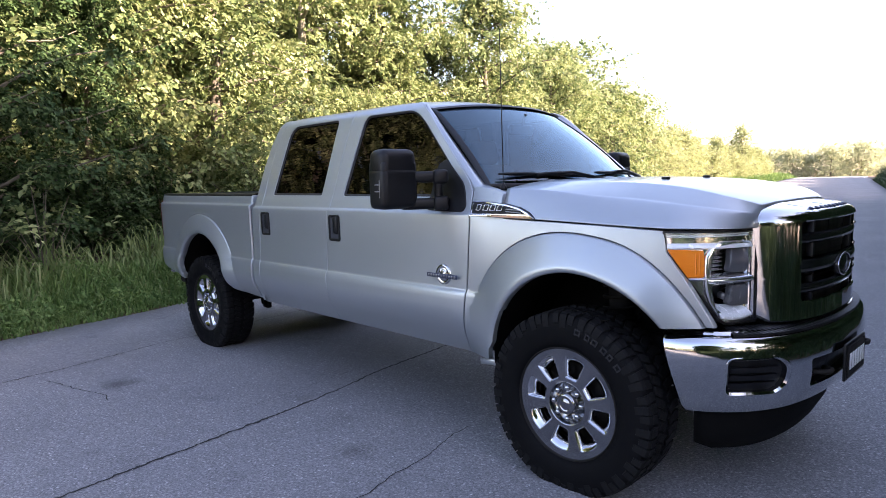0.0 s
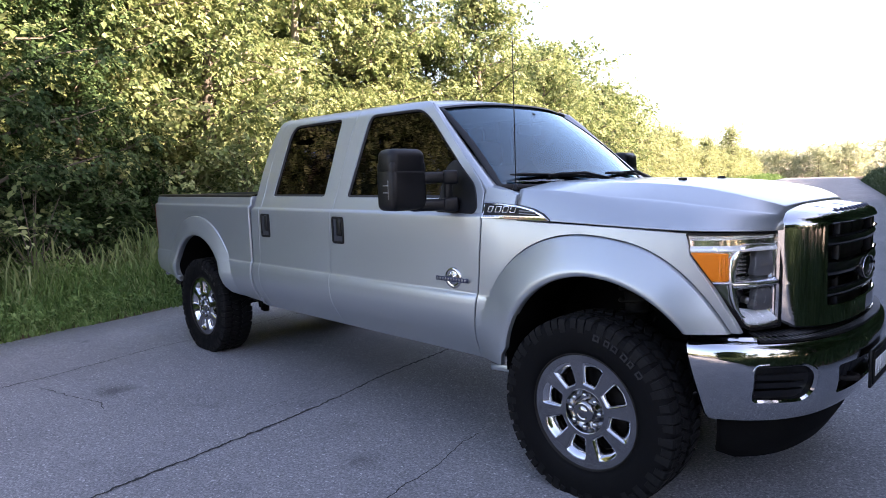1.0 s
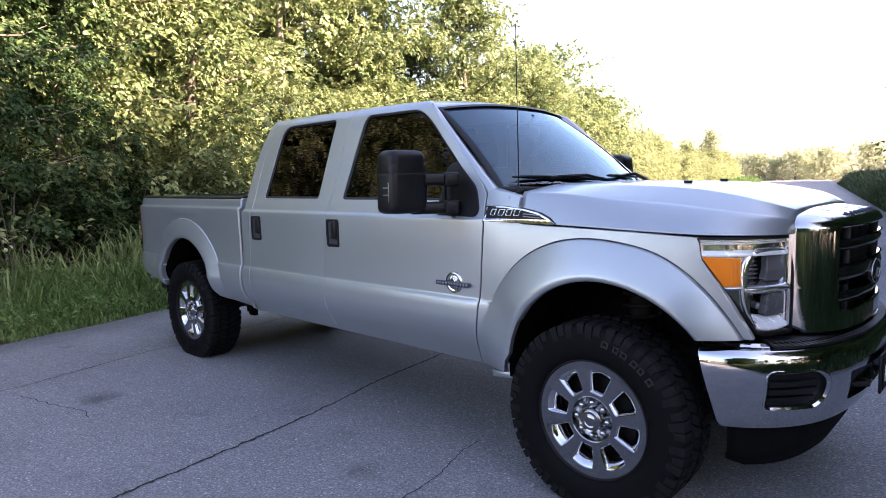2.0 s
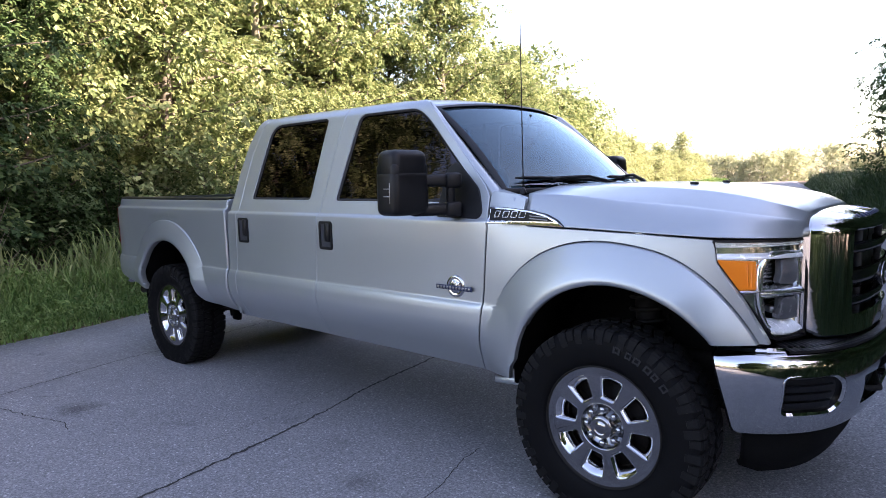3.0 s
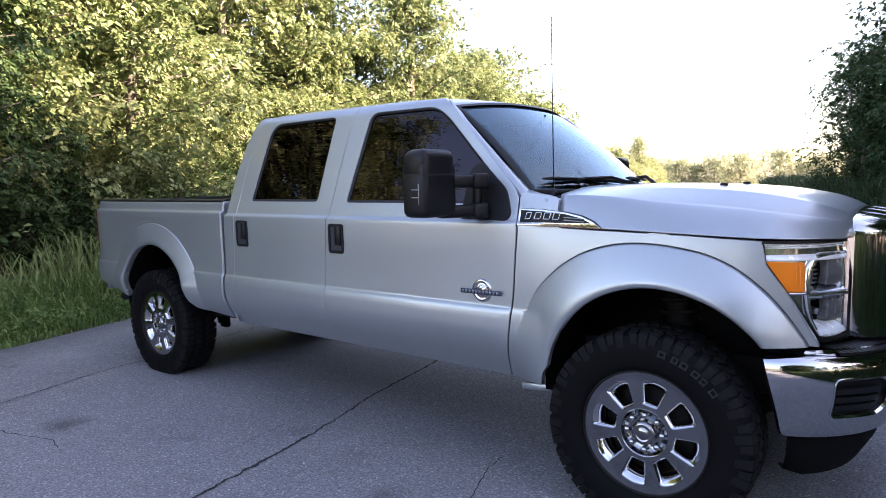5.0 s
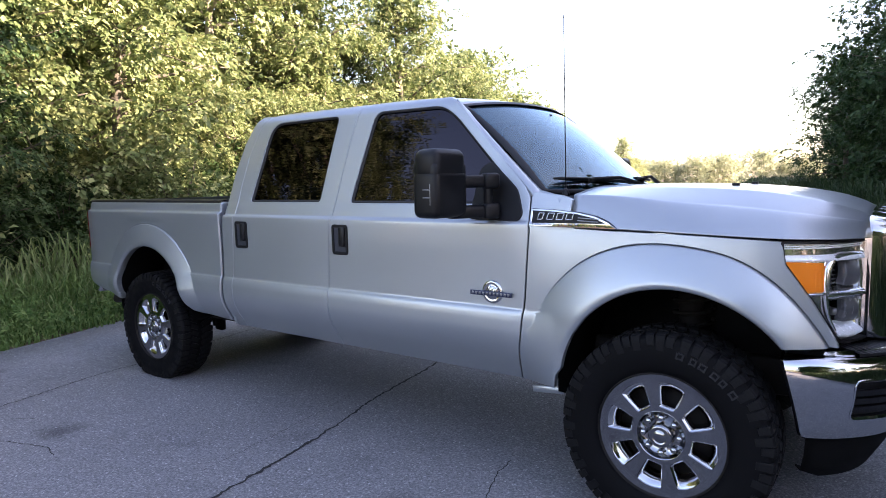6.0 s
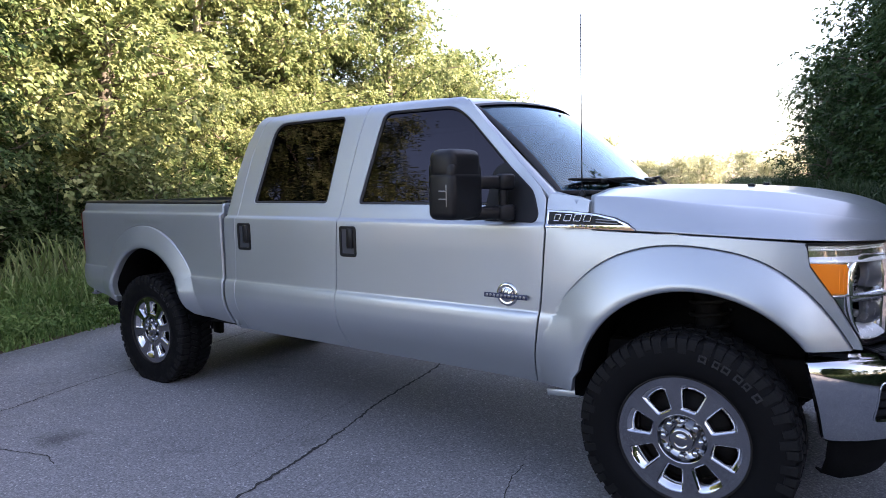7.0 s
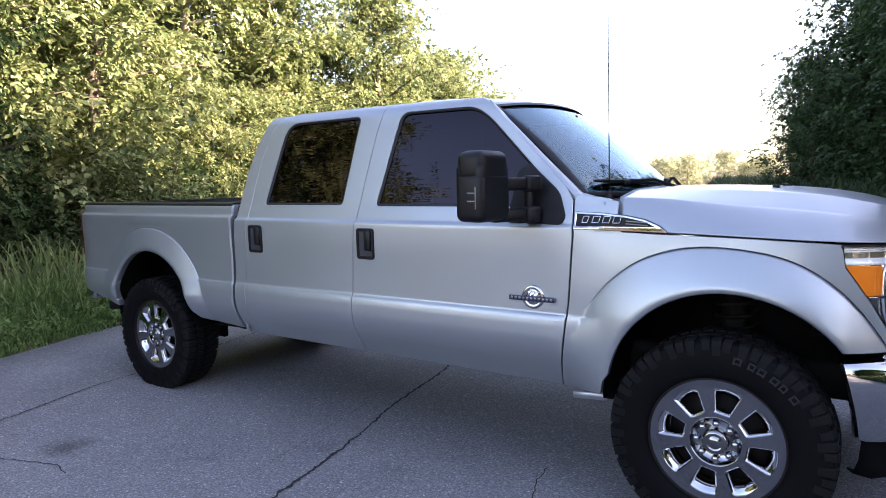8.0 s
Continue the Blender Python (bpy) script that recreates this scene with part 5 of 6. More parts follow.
for ln in (fog_r, fog_l):
    part("fog_lamp_insert", away(fog_insert(ln), (0.2, 0, 0.6)), BLACK, bumper, "black louvred bumper insert")
    part("fog_recess_lip", away(ring(grow(ln, 0.007), grow(ln, -0.006), bump_place, -0.004, 0.012), (0.2, 0, 0.6)), CHROME, bumper, "bevelled chrome lip round the insert")
part("bumper_mesh", away(sheet(grow(mid_hole, 0.004), [], lambda s, z, o: bump_place(s, z, o + 0.05), (0.1, 0.1), 0.001, 0.01), (0.2, 0, 0.6)), BLACK, bumper, "dark lower intake")


def step_pad():
    rows = []
    n = 120
    for i in range(n + 1):
        s = s_of(-0.78) + (s_of(0.78) - s_of(-0.78)) * i / n
        p, nm = BUMP(s)
        rib = 0.003 if i % 2 else 0.0
        a, b = p - nm * 0.030, p - nm * 0.15
        rows.append([(a.x, a.y, 0.806), (a.x, a.y, 0.816 + rib), ((a.x + b.x) / 2, (a.y + b.y) / 2, 0.822 + rib), (b.x, b.y, 0.824 + rib), (b.x, b.y, 0.78)])
    return surface(rows)


part("bumper_step_pad", away(step_pad(), (0.5, 0, 0.3)), BLACK, bumper, "ribbed black pad on the bumper's top", smooth=False)


def air_dam():
    rows = []
    for i in range(31):
        s = s_of(-0.868) + (s_of(0.868) - s_of(-0.868)) * i / 30
        p, nm = BUMP(s)
        e = min(1.0, 0.9 + i / 20, 0.9 + (30 - i) / 20)
        rows.append([tuple((p - nm * k)) + (0.49 - (0.49 - z) * e,) for k, z in ((0.13, 0.49), (0.14, 0.42), (0.155, 0.335), (0.20, 0.252), (0.26, 0.245))])
    return thicken(surface(rows), 0.008)


part("air_dam", air_dam(), WELL, truck, "black lower air dam")

# plate on the bumper
part("number_plate", rbox((0.012, 0.33, 0.17), 0.004, (0.965, -0.05, 0.625)), BLACK, bumper, "black number plate holder")
pf = rbox((0.004, 0.295, 0.14), 0.0015, (0.974, -0.05, 0.625))
part("plate_face", pf, STEEL, bumper, "dark number plate face")
for k in range(6):
    part("plate_bar", rbox((0.003, 0.028, 0.075), 0.001, (0.9775, -0.16 + 0.044 * k, 0.625), None, 1), WHITE, bumper, "pale bar on the plate")
for y in (-0.33, 0.33):
    part("tow_hook", tube([(0.80, y, 0.60), (0.90, y, 0.60), (0.935, y + 0.03, 0.60), (0.93, y + 0.07, 0.60), (0.89, y + 0.08, 0.60)], 0.012, 8), STEEL, bumper)

# grille
_roll = curve_through([0.0, 0.35, 0.6, 0.75, 0.84, 0.91, 0.96, 1.0, 1.03], [0.0, 0.010, 0.030, 0.055, 0.082, 0.115, 0.150, 0.200, 0.26])


def grille_round(y, z):
    """0 at the grille's middle, 1 at its outer edge, as seen from the front."""
    a = abs(y) / 0.546
    b = max(0.0, (z - 1.25) / 0.094)
    return (a ** 3.4 + b ** 3.4) ** (1 / 3.4)


def grille_place(y, z, off):
    return Vector((0.895 - _roll(grille_round(y, z)) - off, y * (1 - off * 0.3), z))


g_line = ([(-0.544, 0.868), (-0.52, 0.842), (0.52, 0.842), (0.544, 0.868), (0.544, 1.25)]
          + [(0.544 * math.cos(a) ** (2 / 3.4), 1.25 + 0.0935 * math.sin(a) ** (2 / 3.4)) for a in np.linspace(0.02, math.pi / 2, 26)]
          + [(-0.544 * math.cos(a) ** (2 / 3.4), 1.25 + 0.0935 * math.sin(a) ** (2 / 3.4)) for a in np.linspace(math.pi / 2, 0.02, 26)[1:]] + [(-0.544, 1.25)])
g_hole = rounded([(-0.415, 0.915), (0.415, 0.915), (0.425, 1.275), (-0.425, 1.275)], 0.03)
grille = part("grille", away(sheet(g_line, [g_hole], grille_place, (0.025, 0.02), 0.006, 0.06), (0.2, 0, 1.1)), CHROME, truck, "chrome grille surround")
part("grille_mesh", away(sheet(grow(g_hole, 0.01), [], lambda y, z, o: grille_place(y, z, o + 0.055), (0.08, 0.08), 0.001, 0.01), (0.2, 0, 1.1)), BLACK, grille, "black grille mesh")


def grille_bar(z0, h, out):
    rows = []
    for j in range(33):
        y = -0.425 + 0.85 * j / 32
        rows.append([grille_place(y, z0 + h / 2, 0.045), grille_place(y, z0 + h / 2 - 0.004, 0.012 - out), grille_place(y, z0, 0.004 - out), grille_place(y, z0 - h / 2 + 0.004, 0.012 - out), grille_place(y, z0 - h / 2, 0.045)])
    return away(surface(rows), (0.2, 0, z0))


for z0, h, out in ((1.195, 0.05, 0.0), (1.075, 0.075, 0.006), (0.975, 0.05, 0.0)):
    part("grille_bar", grille_bar(z0, h, out), GLOSS, grille, "dark horizontal grille bar")
for z0 in (1.222, 1.118, 1.034, 1.002):
    part("grille_trim", grille_bar(z0, 0.008, 0.004), CHROME, grille, "thin chrome strip")
for y in (-0.30, 0.30):
    part("grille_post", rbox((0.03, 0.02, 0.35), 0.004, (0.835, y, 1.095)), BLACK, grille)
em = lathe([(0.001, 0.012), (0.07, 0.011), (0.09, 0.006), (0.096, 0.012), (0.106, 0.010), (0.11, -0.01)], 48)
bmesh.ops.transform(em, matrix=Matrix.Translation((0.886, 0, 1.05)) @ Matrix.Rotation(radians(-90), 4, "Z") @ Matrix.Diagonal((1, 1, 0.5, 1)), verts=em.verts)
part("grille_emblem", em, [GLOSS], grille, "dark oval emblem")
em2 = bmesh.new()
tube([(0.898, 0.101 * math.cos(a), 1.05 + 0.0505 * math.sin(a)) for a in np.linspace(0, 6.2832, 41)], 0.005, 6, em2)
part("emblem_rim", em2, CHROME, grille)
for k in range(10):
    y = -0.27 + 0.06 * k
    part("grille_top_mark", rbox((0.004, 0.04, 0.022), 0.0015, tuple(grille_place(y, 1.322, -0.002)), Matrix.Rotation(-0.95, 4, "Y"), 1), DARKINK, grille, "dark mark on the hood's front trim")

# headlights
HL, HL_LEN = plan_path([(0.408, -0.863), (0.47, -0.838), (0.55, -0.783), (0.625, -0.695), (0.675, -0.61), (0.698, -0.556)])


def head_place(s, z, off):
    p, n = HL(s)
    lean = 0.04 * max(0, (z - 1.1) / 0.15)
    q = p - n * (off + lean * 0.5 * s / HL_LEN)
    return Vector((q.x, q.y, z))


h_line = rounded([(0.014, 1.244), (0.024, 1.160), (0.120, 1.03), (0.258, 0.856), (0.288, 0.840), (HL_LEN + 0.01, 0.844), (HL_LEN + 0.01, 1.240)], [0.006, 0.012, 0.02, 0.02, 0.01, 0.01, 0.01])
UP = rounded([(0.222, 1.045), (HL_LEN - 0.01, 1.035), (HL_LEN - 0.01, 1.175), (0.27, 1.172), (0.22, 1.13)], 0.02)
LOW = rounded([(0.248, 0.905), (0.298, 0.867), (HL_LEN - 0.01, 0.864), (HL_LEN - 0.01, 1.018), (0.225, 1.012)], 0.02)
AMB = rounded([(0.030, 1.166), (0.184, 1.160), (0.184, 1.048), (0.116, 1.048)], 0.006)
lamps = both_sides("headlight", lambda: sheet(grow(h_line, -0.002), [UP, LOW], lambda s, z, o: head_place(s, z, o + 0.024), (0.02, 0.012), 0.004, 0.06), LAMPCHROME, truck, "headlight with amber marker and clear lens")
both_sides("headlight_rim", lambda: sheet(grow(h_line, 0.0045), [grow(h_line, -0.005)], lambda s, z, o: head_place(s, z, o + 0.004), (0.05, 0.05), 0.001, 0.05), BLACK, lamps)
both_sides("headlight_lens", lambda: sheet(grow(h_line, -0.003), [], lambda s, z, o: head_place(s, z, o), (0.05, 0.05), 0.002, 0.004), LENS, lamps, "clear headlight lens")
both_sides("amber_marker", lambda: sheet(AMB, [], lambda s, z, o: head_place(s, z, o + 0.010), (0.05, 0.05), 0.002, 0.012), AMBER, lamps, "orange side marker lens")


def amber_ribs():
    bm = bmesh.new()
    for s, z in ((0.150, 1.105), (0.168, 1.105)):
        surface([[head_place(s + k, z + q, o + 0.009) for q in (-0.05, 0.045)] for k, o in ((-0.004, 0.0), (0, -0.003), (0.004, 0.0))], bm)
    return bm


both_sides("amber_rib", amber_ribs, AMBER, lamps)


def along(s0, s1, rows, n=14, sag=0.0):
    """A strip that follows the lamp's front from s0 to s1; rows of (height, depth)."""
    return surface([[head_place(s0 + (s1 - s0) * i / n, z - sag * (2 * i / n - 1) ** 2, o) for z, o in rows] for i in range(n + 1)])


both_sides("upper_ledge", lambda: along(0.012, HL_LEN - 0.006, [(1.210, 0.060), (1.199, 0.034), (1.186, 0.014), (1.174, 0.008), (1.168, 0.010), (1.166, 0.024)]), REFLECTOR, lamps, "bright ledge over the marker")
both_sides("marker_sill", lambda: along(0.112, 0.21, [(1.048, 0.022), (1.043, 0.010), (1.036, 0.008), (1.030, 0.022)], 6), CHROME, lamps)
both_sides("lamp_divider", lambda: along(0.205, HL_LEN - 0.006, [(1.060, 0.085), (1.050, 0.045), (1.040, 0.012), (1.030, 0.007), (1.020, 0.010), (1.014, 0.03), (1.014, 0.07)]), LAMPCHROME, lamps, "chrome ledge between the lamps")
both_sides("lower_ledge", lambda: along(0.262, HL_LEN - 0.008, [(0.912, 0.075), (0.898, 0.050), (0.882, 0.028), (0.869, 0.014), (0.861, 0.010), (0.853, 0.02)], 14, -0.010), REFLECTOR, lamps, "bright lower lamp ledge")


def lamp_frame():
    way = [(HL_LEN - 0.02, 1.188), (0.33, 1.190), (0.27, 1.186), (0.232, 1.168), (0.210, 1.130), (0.204, 1.08), (0.204, 1.03), (0.209, 0.98), (0.222, 0.935), (0.250, 0.890)]
    wide = [0.006, 0.009, 0.013, 0.018, 0.020, 0.019, 0.016, 0.014, 0.012, 0.009]
    rows = []
    for i, (s, z) in enumerate(way):
        a, b = Vector(way[max(i - 1, 0)]), Vector(way[min(i + 1, len(way) - 1)])
        d = (b - a).normalized()
        rows.append([head_place(s - d.y * q * wide[i], z + d.x * q * wide[i], o) for q, o in ((-1, 0.03), (-0.92, 0.016), (-0.5, 0.0105), (0, 0.009), (0.5, 0.0105), (0.92, 0.016), (1, 0.03))])
    return surface(rows)


both_sides("lamp_frame", lamp_frame, LAMPCHROME, lamps, "curved chrome lamp frame")


def lamp_fins():
    bm = bmesh.new()
    for k in range(6):
        z = 1.072 + 0.017 * k
        surface([[head_place(0.226 + 0.075 * i / 5, z + dz, 0.03 + 0.006 * i + o) for dz, o in ((0.007, 0.02), (0.002, 0.0), (-0.002, 0.0), (-0.007, 0.02))] for i in range(6)], bm)
    return bm


both_sides("lamp_fin", lamp_fins, LAMPCHROME, lamps, "stacked reflector fins")


def lamp_bowls():
    bm = bmesh.new()
    for line in (UP, LOW):
        s0, s1 = 0.225, HL_LEN - 0.01
        z0, z1 = min(p[1] for p in line), max(p[1] for p in line)
        rows = []
        for i in range(15):
            u = i / 14
            row = []
            for j in range(13):
                v = j / 12
                deep = 0.03 + 0.075 * math.sin(u * math.pi) ** 0.5 * math.sin(v * math.pi) ** 0.5
                row.append(head_place(s0 + (s1 - s0) * u, z0 + (z1 - z0) * v, deep))
            rows.append(row)
        surface(rows, bm)
    return bm


both_sides("lamp_bowl", lamp_bowls, BOWL, lamps, "mirrored lamp bowl")


def bulb_cover(low, high):
    """A rounded panel in the inner half of a lamp bowl."""
    line = rounded([(0.318, low), (HL_LEN - 0.016, low - 0.004), (HL_LEN - 0.016, high), (0.336, high)], [0.03, 0.012, 0.012, 0.03])
    return sheet(line, [], lambda s, z, o: head_place(s, z, o + 0.040 - 0.012 * math.sin(math.pi * (z - low) / (high - low))), (0.02, 0.012), 0.004, 0.03)


both_sides("bulb_cover", lambda: bulb_cover(1.062, 1.160), BULBGREY, lamps, "rounded grey bulb cover")
both_sides("bulb_cover", lambda: bulb_cover(0.915, 1.002), BULBGREY, lamps, "rounded grey bulb cover")
both_sides("lamp_shield", lambda: rbox((0.03, 0.05, 0.03), 0.010, tuple(head_place(0.325, 0.95, 0.085)), Matrix.Rotation(0.8, 4, "Z"), 2), GREYMETAL, lamps, "bulb shield")


def lamp_brow():
    bm = bmesh.new()
    for z in (1.219, 1.227, 1.235):
        surface([[head_place(0.012 + (HL_LEN - 0.024) * i / 12, z + dz, o) for dz, o in ((0.004, 0.026), (0.001, 0.014), (-0.004, 0.026))] for i in range(13)], bm)
    return bm


both_sides("lamp_brow", lamp_brow, REFLECTOR, lamps, "ribbed reflector strips")
# inner front structure so that nothing is seen through the gaps
part("radiator_support", rbox((0.26, 0.90, 0.46), 0.03, (0.44, 0, 1.02)), BLACK, truck)

# ---- side mirrors ----
def mirror_shell():
    """One tall shell with a shallow seam between its two parts."""
    turn = Matrix.Rotation(radians(-6), 4, "Z")
    bm = bmesh.new()
    rbox((0.16, 0.235, 0.225), 0.035, (-0.985, -1.165, 1.448), turn, 4, bm)
    rbox((0.155, 0.230, 0.150), 0.045, (-0.985, -1.165, 1.583), turn, 4, bm)
    rbox((0.150, 0.225, 0.10), 0.02, (-0.985, -1.165, 1.545), turn, 2, bm)
    return bm


mirrors = both_sides("side_mirror", mirror_shell, BLACK, truck, "large black towing mirror")


def mirror_arms():
    bm = bmesh.new()
    for z, h in ((1.504, 0.062), (1.358, 0.062)):
        rbox((0.07, 0.26, h), 0.018, (-0.905, -1.02, z), Matrix.Rotation(radians(-28), 4, "Z"), 3, bm)
        rbox((0.07, 0.085, h + 0.016), 0.018, (-0.845, -0.945, z), Matrix.Rotation(radians(-28), 4, "Z"), 3, bm)
    rbox((0.04, 0.045, 0.21), 0.015, (-0.850, -0.955, 1.435), None, 3, bm)
    return bm


both_sides("mirror_arm", mirror_arms, BLACK, mirrors, "twin black mirror arms")
both_sides("mirror_glass", lambda: rbox((0.004, 0.15, 0.22), 0.001, (-1.060, -1.165, 1.50), Matrix.Rotation(radians(-6), 4, "Z")), CHROME, mirrors, "mirror glass")


def mirror_marker():
    bm = rbox((0.006, 0.008, 0.10), 0.002, (-0.957, -1.283, 1.447), None, 2)
    for z in (1.468, 1.432):
        rbox((0.040, 0.008, 0.006), 0.002, (-0.980, -1.283, z), None, 2, bm)
    return bm


both_sides("mirror_marker", mirror_marker, GREYMETAL, mirrors, "clear marker lens with bright bars")
sail_line = rounded([(-0.99, 1.318), (-0.705, 1.312), (-0.690, 1.345), (-0.735, 1.46), (-0.90, 1.60), (-0.96, 1.57)], [0.02, 0.025, 0.02, 0.03, 0.02, 0.03])
both_sides("mirror_sail", lambda: sheet(sail_line, [], lambda x, z, o: cab_place(x, z, o - 0.006), (0.05, 0.03), 0.004, 0.02), BLACK, front_doors, "black mirror mounting panel")

# ---- cargo bed ----
def rail():
    rows = []
    for i in range(31):
        x = -3.05 - 1.87 * i / 30
        w = bed_w(x, 1.388)
        rows.append([(x, -(w - 0.001), 1.383), (x, -(w + 0.002), 1.394), (x, -(w - 0.004), 1.404), (x, -(w - 0.05), 1.410), (x, -(w - 0.10), 1.405), (x, -(w - 0.11), 1.35)])
    return surface(rows)


both_sides("bed_rail_cap", rail, BLACK, bed_sides, "black bed rail cap")
bi = bmesh.new()
rbox((1.87, 1.08, 0.05), 0.01, (-3.985, 0, 0.90), None, 1, bi)
for y in (-0.80, 0.80):
    rbox((1.87, 0.04, 0.28), 0.01, (-3.985, y, 1.25), None, 1, bi)
    rbox((0.75, 0.22, 0.12), 0.04, (-3.965, y * 0.86, 1.165), None, 3, bi)
rbox((0.04, 1.70, 0.80), 0.01, (-3.068, 0, 0.98), None, 1, bi)
for k in range(9):
    rbox((1.80, 0.05, 0.012), 0.004, (-3.985, -0.44 + 0.11 * k, 0.930), None, 1, bi)
part("bed_liner", bi, LINER, truck, "black cargo bed interior")
fr = bmesh.new()
rbox((0.06, 1.72, 0.035), 0.012, (-3.075, 0, 1.395), None, 2, fr)
part("bed_front_rail", fr, BLACK, truck)


def tailgate_place(y, z, off):
    return Vector((-4.955 + 0.012 * (abs(y) / 0.8) ** 2 + off - (0.012 if z > 1.33 else 0), y, z))


tg = part("tailgate", away(sheet(rounded([(-0.77, 0.80), (0.77, 0.80), (0.77, 1.392), (-0.77, 1.392)], 0.02), [], tailgate_place, (0.1, 0.04), 0.006, 0.05), (-3, 0, 1.1)), PAINT, truck)
part("tailgate_handle", rbox((0.02, 0.2, 0.09), 0.01, (-4.965, 0, 1.25)), BLACK, tg)


def tail_lamp():
    rows = []
    for z in np.linspace(0.985, 1.335, 12):
        w = bed_w(-4.915, z)
        row = [(-4.90, -(w - 0.012), z)]
        for k in range(9):
            a = k / 8 * math.pi / 2
            row.append((-4.917 - 0.05 * math.sin(a), -(w + 0.002 - 0.09 * (1 - math.cos(a))), z))
        row.append((-4.968, -0.775, z))
        rows.append(row)
    return surface(rows)


both_sides("tail_light", tail_lamp, RED, truck, "red tail light")


def rear_corner():
    rows = []
    for z in list(np.linspace(0.72, 0.985, 6)) + [0.99]:
        w = bed_w(-4.912, z)
        rows.append([(-4.915, -w + 0.002, z), (-4.95, -w + 0.02, z), (-4.962, -w + 0.06, z), (-4.962, -0.77, z)])
    return surface(rows)


both_sides("bed_corner", rear_corner, PAINT, truck)
rb = rbox((0.14, 1.66, 0.18), 0.03, (-5.03, 0, 0.68), None, 3)
part("rear_bumper", rb, CHROME, truck, "chrome rear bumper")
part("rear_bumper_pad", rbox((0.13, 1.4, 0.03), 0.01, (-5.03, 0, 0.772)), BLACK, truck)

# ---- wheel wells, frame, axles ----
def liner_arch(cx, cz, r, y_in):
    rows = []
    for i in range(25):
        a = radians(-25 + 230 * i / 24)
        x, z = cx + r * math.cos(a), max(cz + r * math.sin(a), 0.5)
        rows.append([(x, -0.905 + 0.45 * max(0.0, x - 0.22), z), (x, -0.7, z + 0.01), (x, y_in, z)])
    bm = surface(rows)
    c = bm.verts.new((cx, y_in, cz))
    ring_v = [v for v in bm.verts if abs(v.co.y - y_in) < 1e-6 and v is not c]
    for a, b in zip(ring_v, ring_v[1:]):
        bm.faces.new((a, b, c))
    return bm


both_sides("wheel_liner", lambda: liner_arch(ARCH_F[0], ARCH_F[1], 0.535, -0.42), WELL, truck, "black front wheel well liner")
both_sides("wheel_liner", lambda: liner_arch(ARCH_R[0], ARCH_R[1], 0.50, -0.55), WELL, truck, "black rear wheel well liner")
both_sides("rocker_panel", lambda: rbox((2.35, 0.10, 0.10), 0.03, (-1.83, -0.72, 0.60), None, 2), WELL, truck)
ch = bmesh.new()
for y in (-0.43, 0.43):
    rbox((5.6, 0.08, 0.17), 0.01, (-2.15, y, 0.60), None, 1, ch)
for x in (0.55, -0.6, -1.8, -2.9, -4.4, -4.85):
    rbox((0.10, 0.86, 0.10), 0.01, (x, 0, 0.58), None, 1, ch)
part("chassis_frame", ch, STEEL, truck, "black steel chassis frame")
for x in (0.0, AXLE_R):
    ax = bmesh.new()
    tube([(x, -0.80, HUB_Z), (x, 0.80, HUB_Z)], 0.055, 12, ax)
    b2 = lathe([(0.02, -0.15), (0.14, -0.10), (0.17, 0.0), (0.14, 0.12), (0.03, 0.16)], 20, "y")
    bmesh.ops.transform(b2, matrix=Matrix.Translation((x, 0.18 if x == 0 else 0, HUB_Z)), verts=b2.verts)
    me = bpy.data.meshes.new("tmp")
    b2.to_mesh(me)
    b2.free()
    ax.from_mesh(me)
    bpy.data.meshes.remove(me)
    for y in (-0.46, 0.46):
        if x == 0:
            tube([(x + 0.02, y, 0.45), (x - 0.02, y, 1.0)], 0.06, 12, ax)
            for k in range(7):
                tube([(x + 0.09 * math.cos(a), y + 0.09 * math.sin(a), 0.52 + 0.06 * k + 0.01 * a) for a in np.linspace(0, 6.0, 14)], 0.011, 5, ax)
            tube([(x, y * 1.1, 0.40), (x - 0.9, y * 0.9, 0.52)], 0.035, 8, ax)
        else:
            for k in range(4):
                tube([(x - 0.75, y, 0.55 + 0.012 * k), (x - 0.35, y, 0.44 + 0.012 * k), (x, y, 0.40 + 0.014 * k), (x + 0.35, y, 0.44 + 0.012 * k), (x + 0.75, y, 0.55 + 0.012 * k)], 0.014, 5, ax)
        tube([(x - 0.10, y * 0.62, 0.29), (x - 0.16, y * 0.72, 0.85)], [0.035, 0.03], 8, ax)
        rbox((0.10, 0.05, 0.14), 0.01, (x - 0.03, y * 0.65, 0.33), None, 1, ax)
    part("axle", ax, STEEL, truck, "dark axle with springs and dampers")
part("exhaust_pipe", tube([(-1.2, -0.30, 0.52), (-3.0, -0.34, 0.54), (-3.6, -0.55, 0.56), (-4.3, -0.62, 0.58), (-4.75, -0.80, 0.55)], 0.04, 10), STEEL, truck)
# sheet and tank added under the floor to keep light from below the truck
part("underbody_light_block", rbox((3.3, 1.36, 0.05), 0.015, (-1.95, 0, 0.505), None, 2), STEEL, truck, "dark sheet under the cab, added to block light")
part("fuel_tank", rbox((1.0, 0.42, 0.28), 0.06, (-2.5, 0.35, 0.44), None, 3), STEEL, truck, "dark fuel tank")
part("oil_pan", rbox((1.1, 0.5, 0.3), 0.06, (-0.6, 0, 0.55), None, 2), STEEL, truck)
both_sides("pinch_flange", lambda: rbox((0.17, 0.012, 0.035), 0.003, (-0.60, -0.815, 0.468), Matrix.Rotation(radians(-5), 4, "Y"), 1), PAINT, truck, "light sill seam flange")

# ---- wheels ----
HUB_F = HUB_Z - 0.008


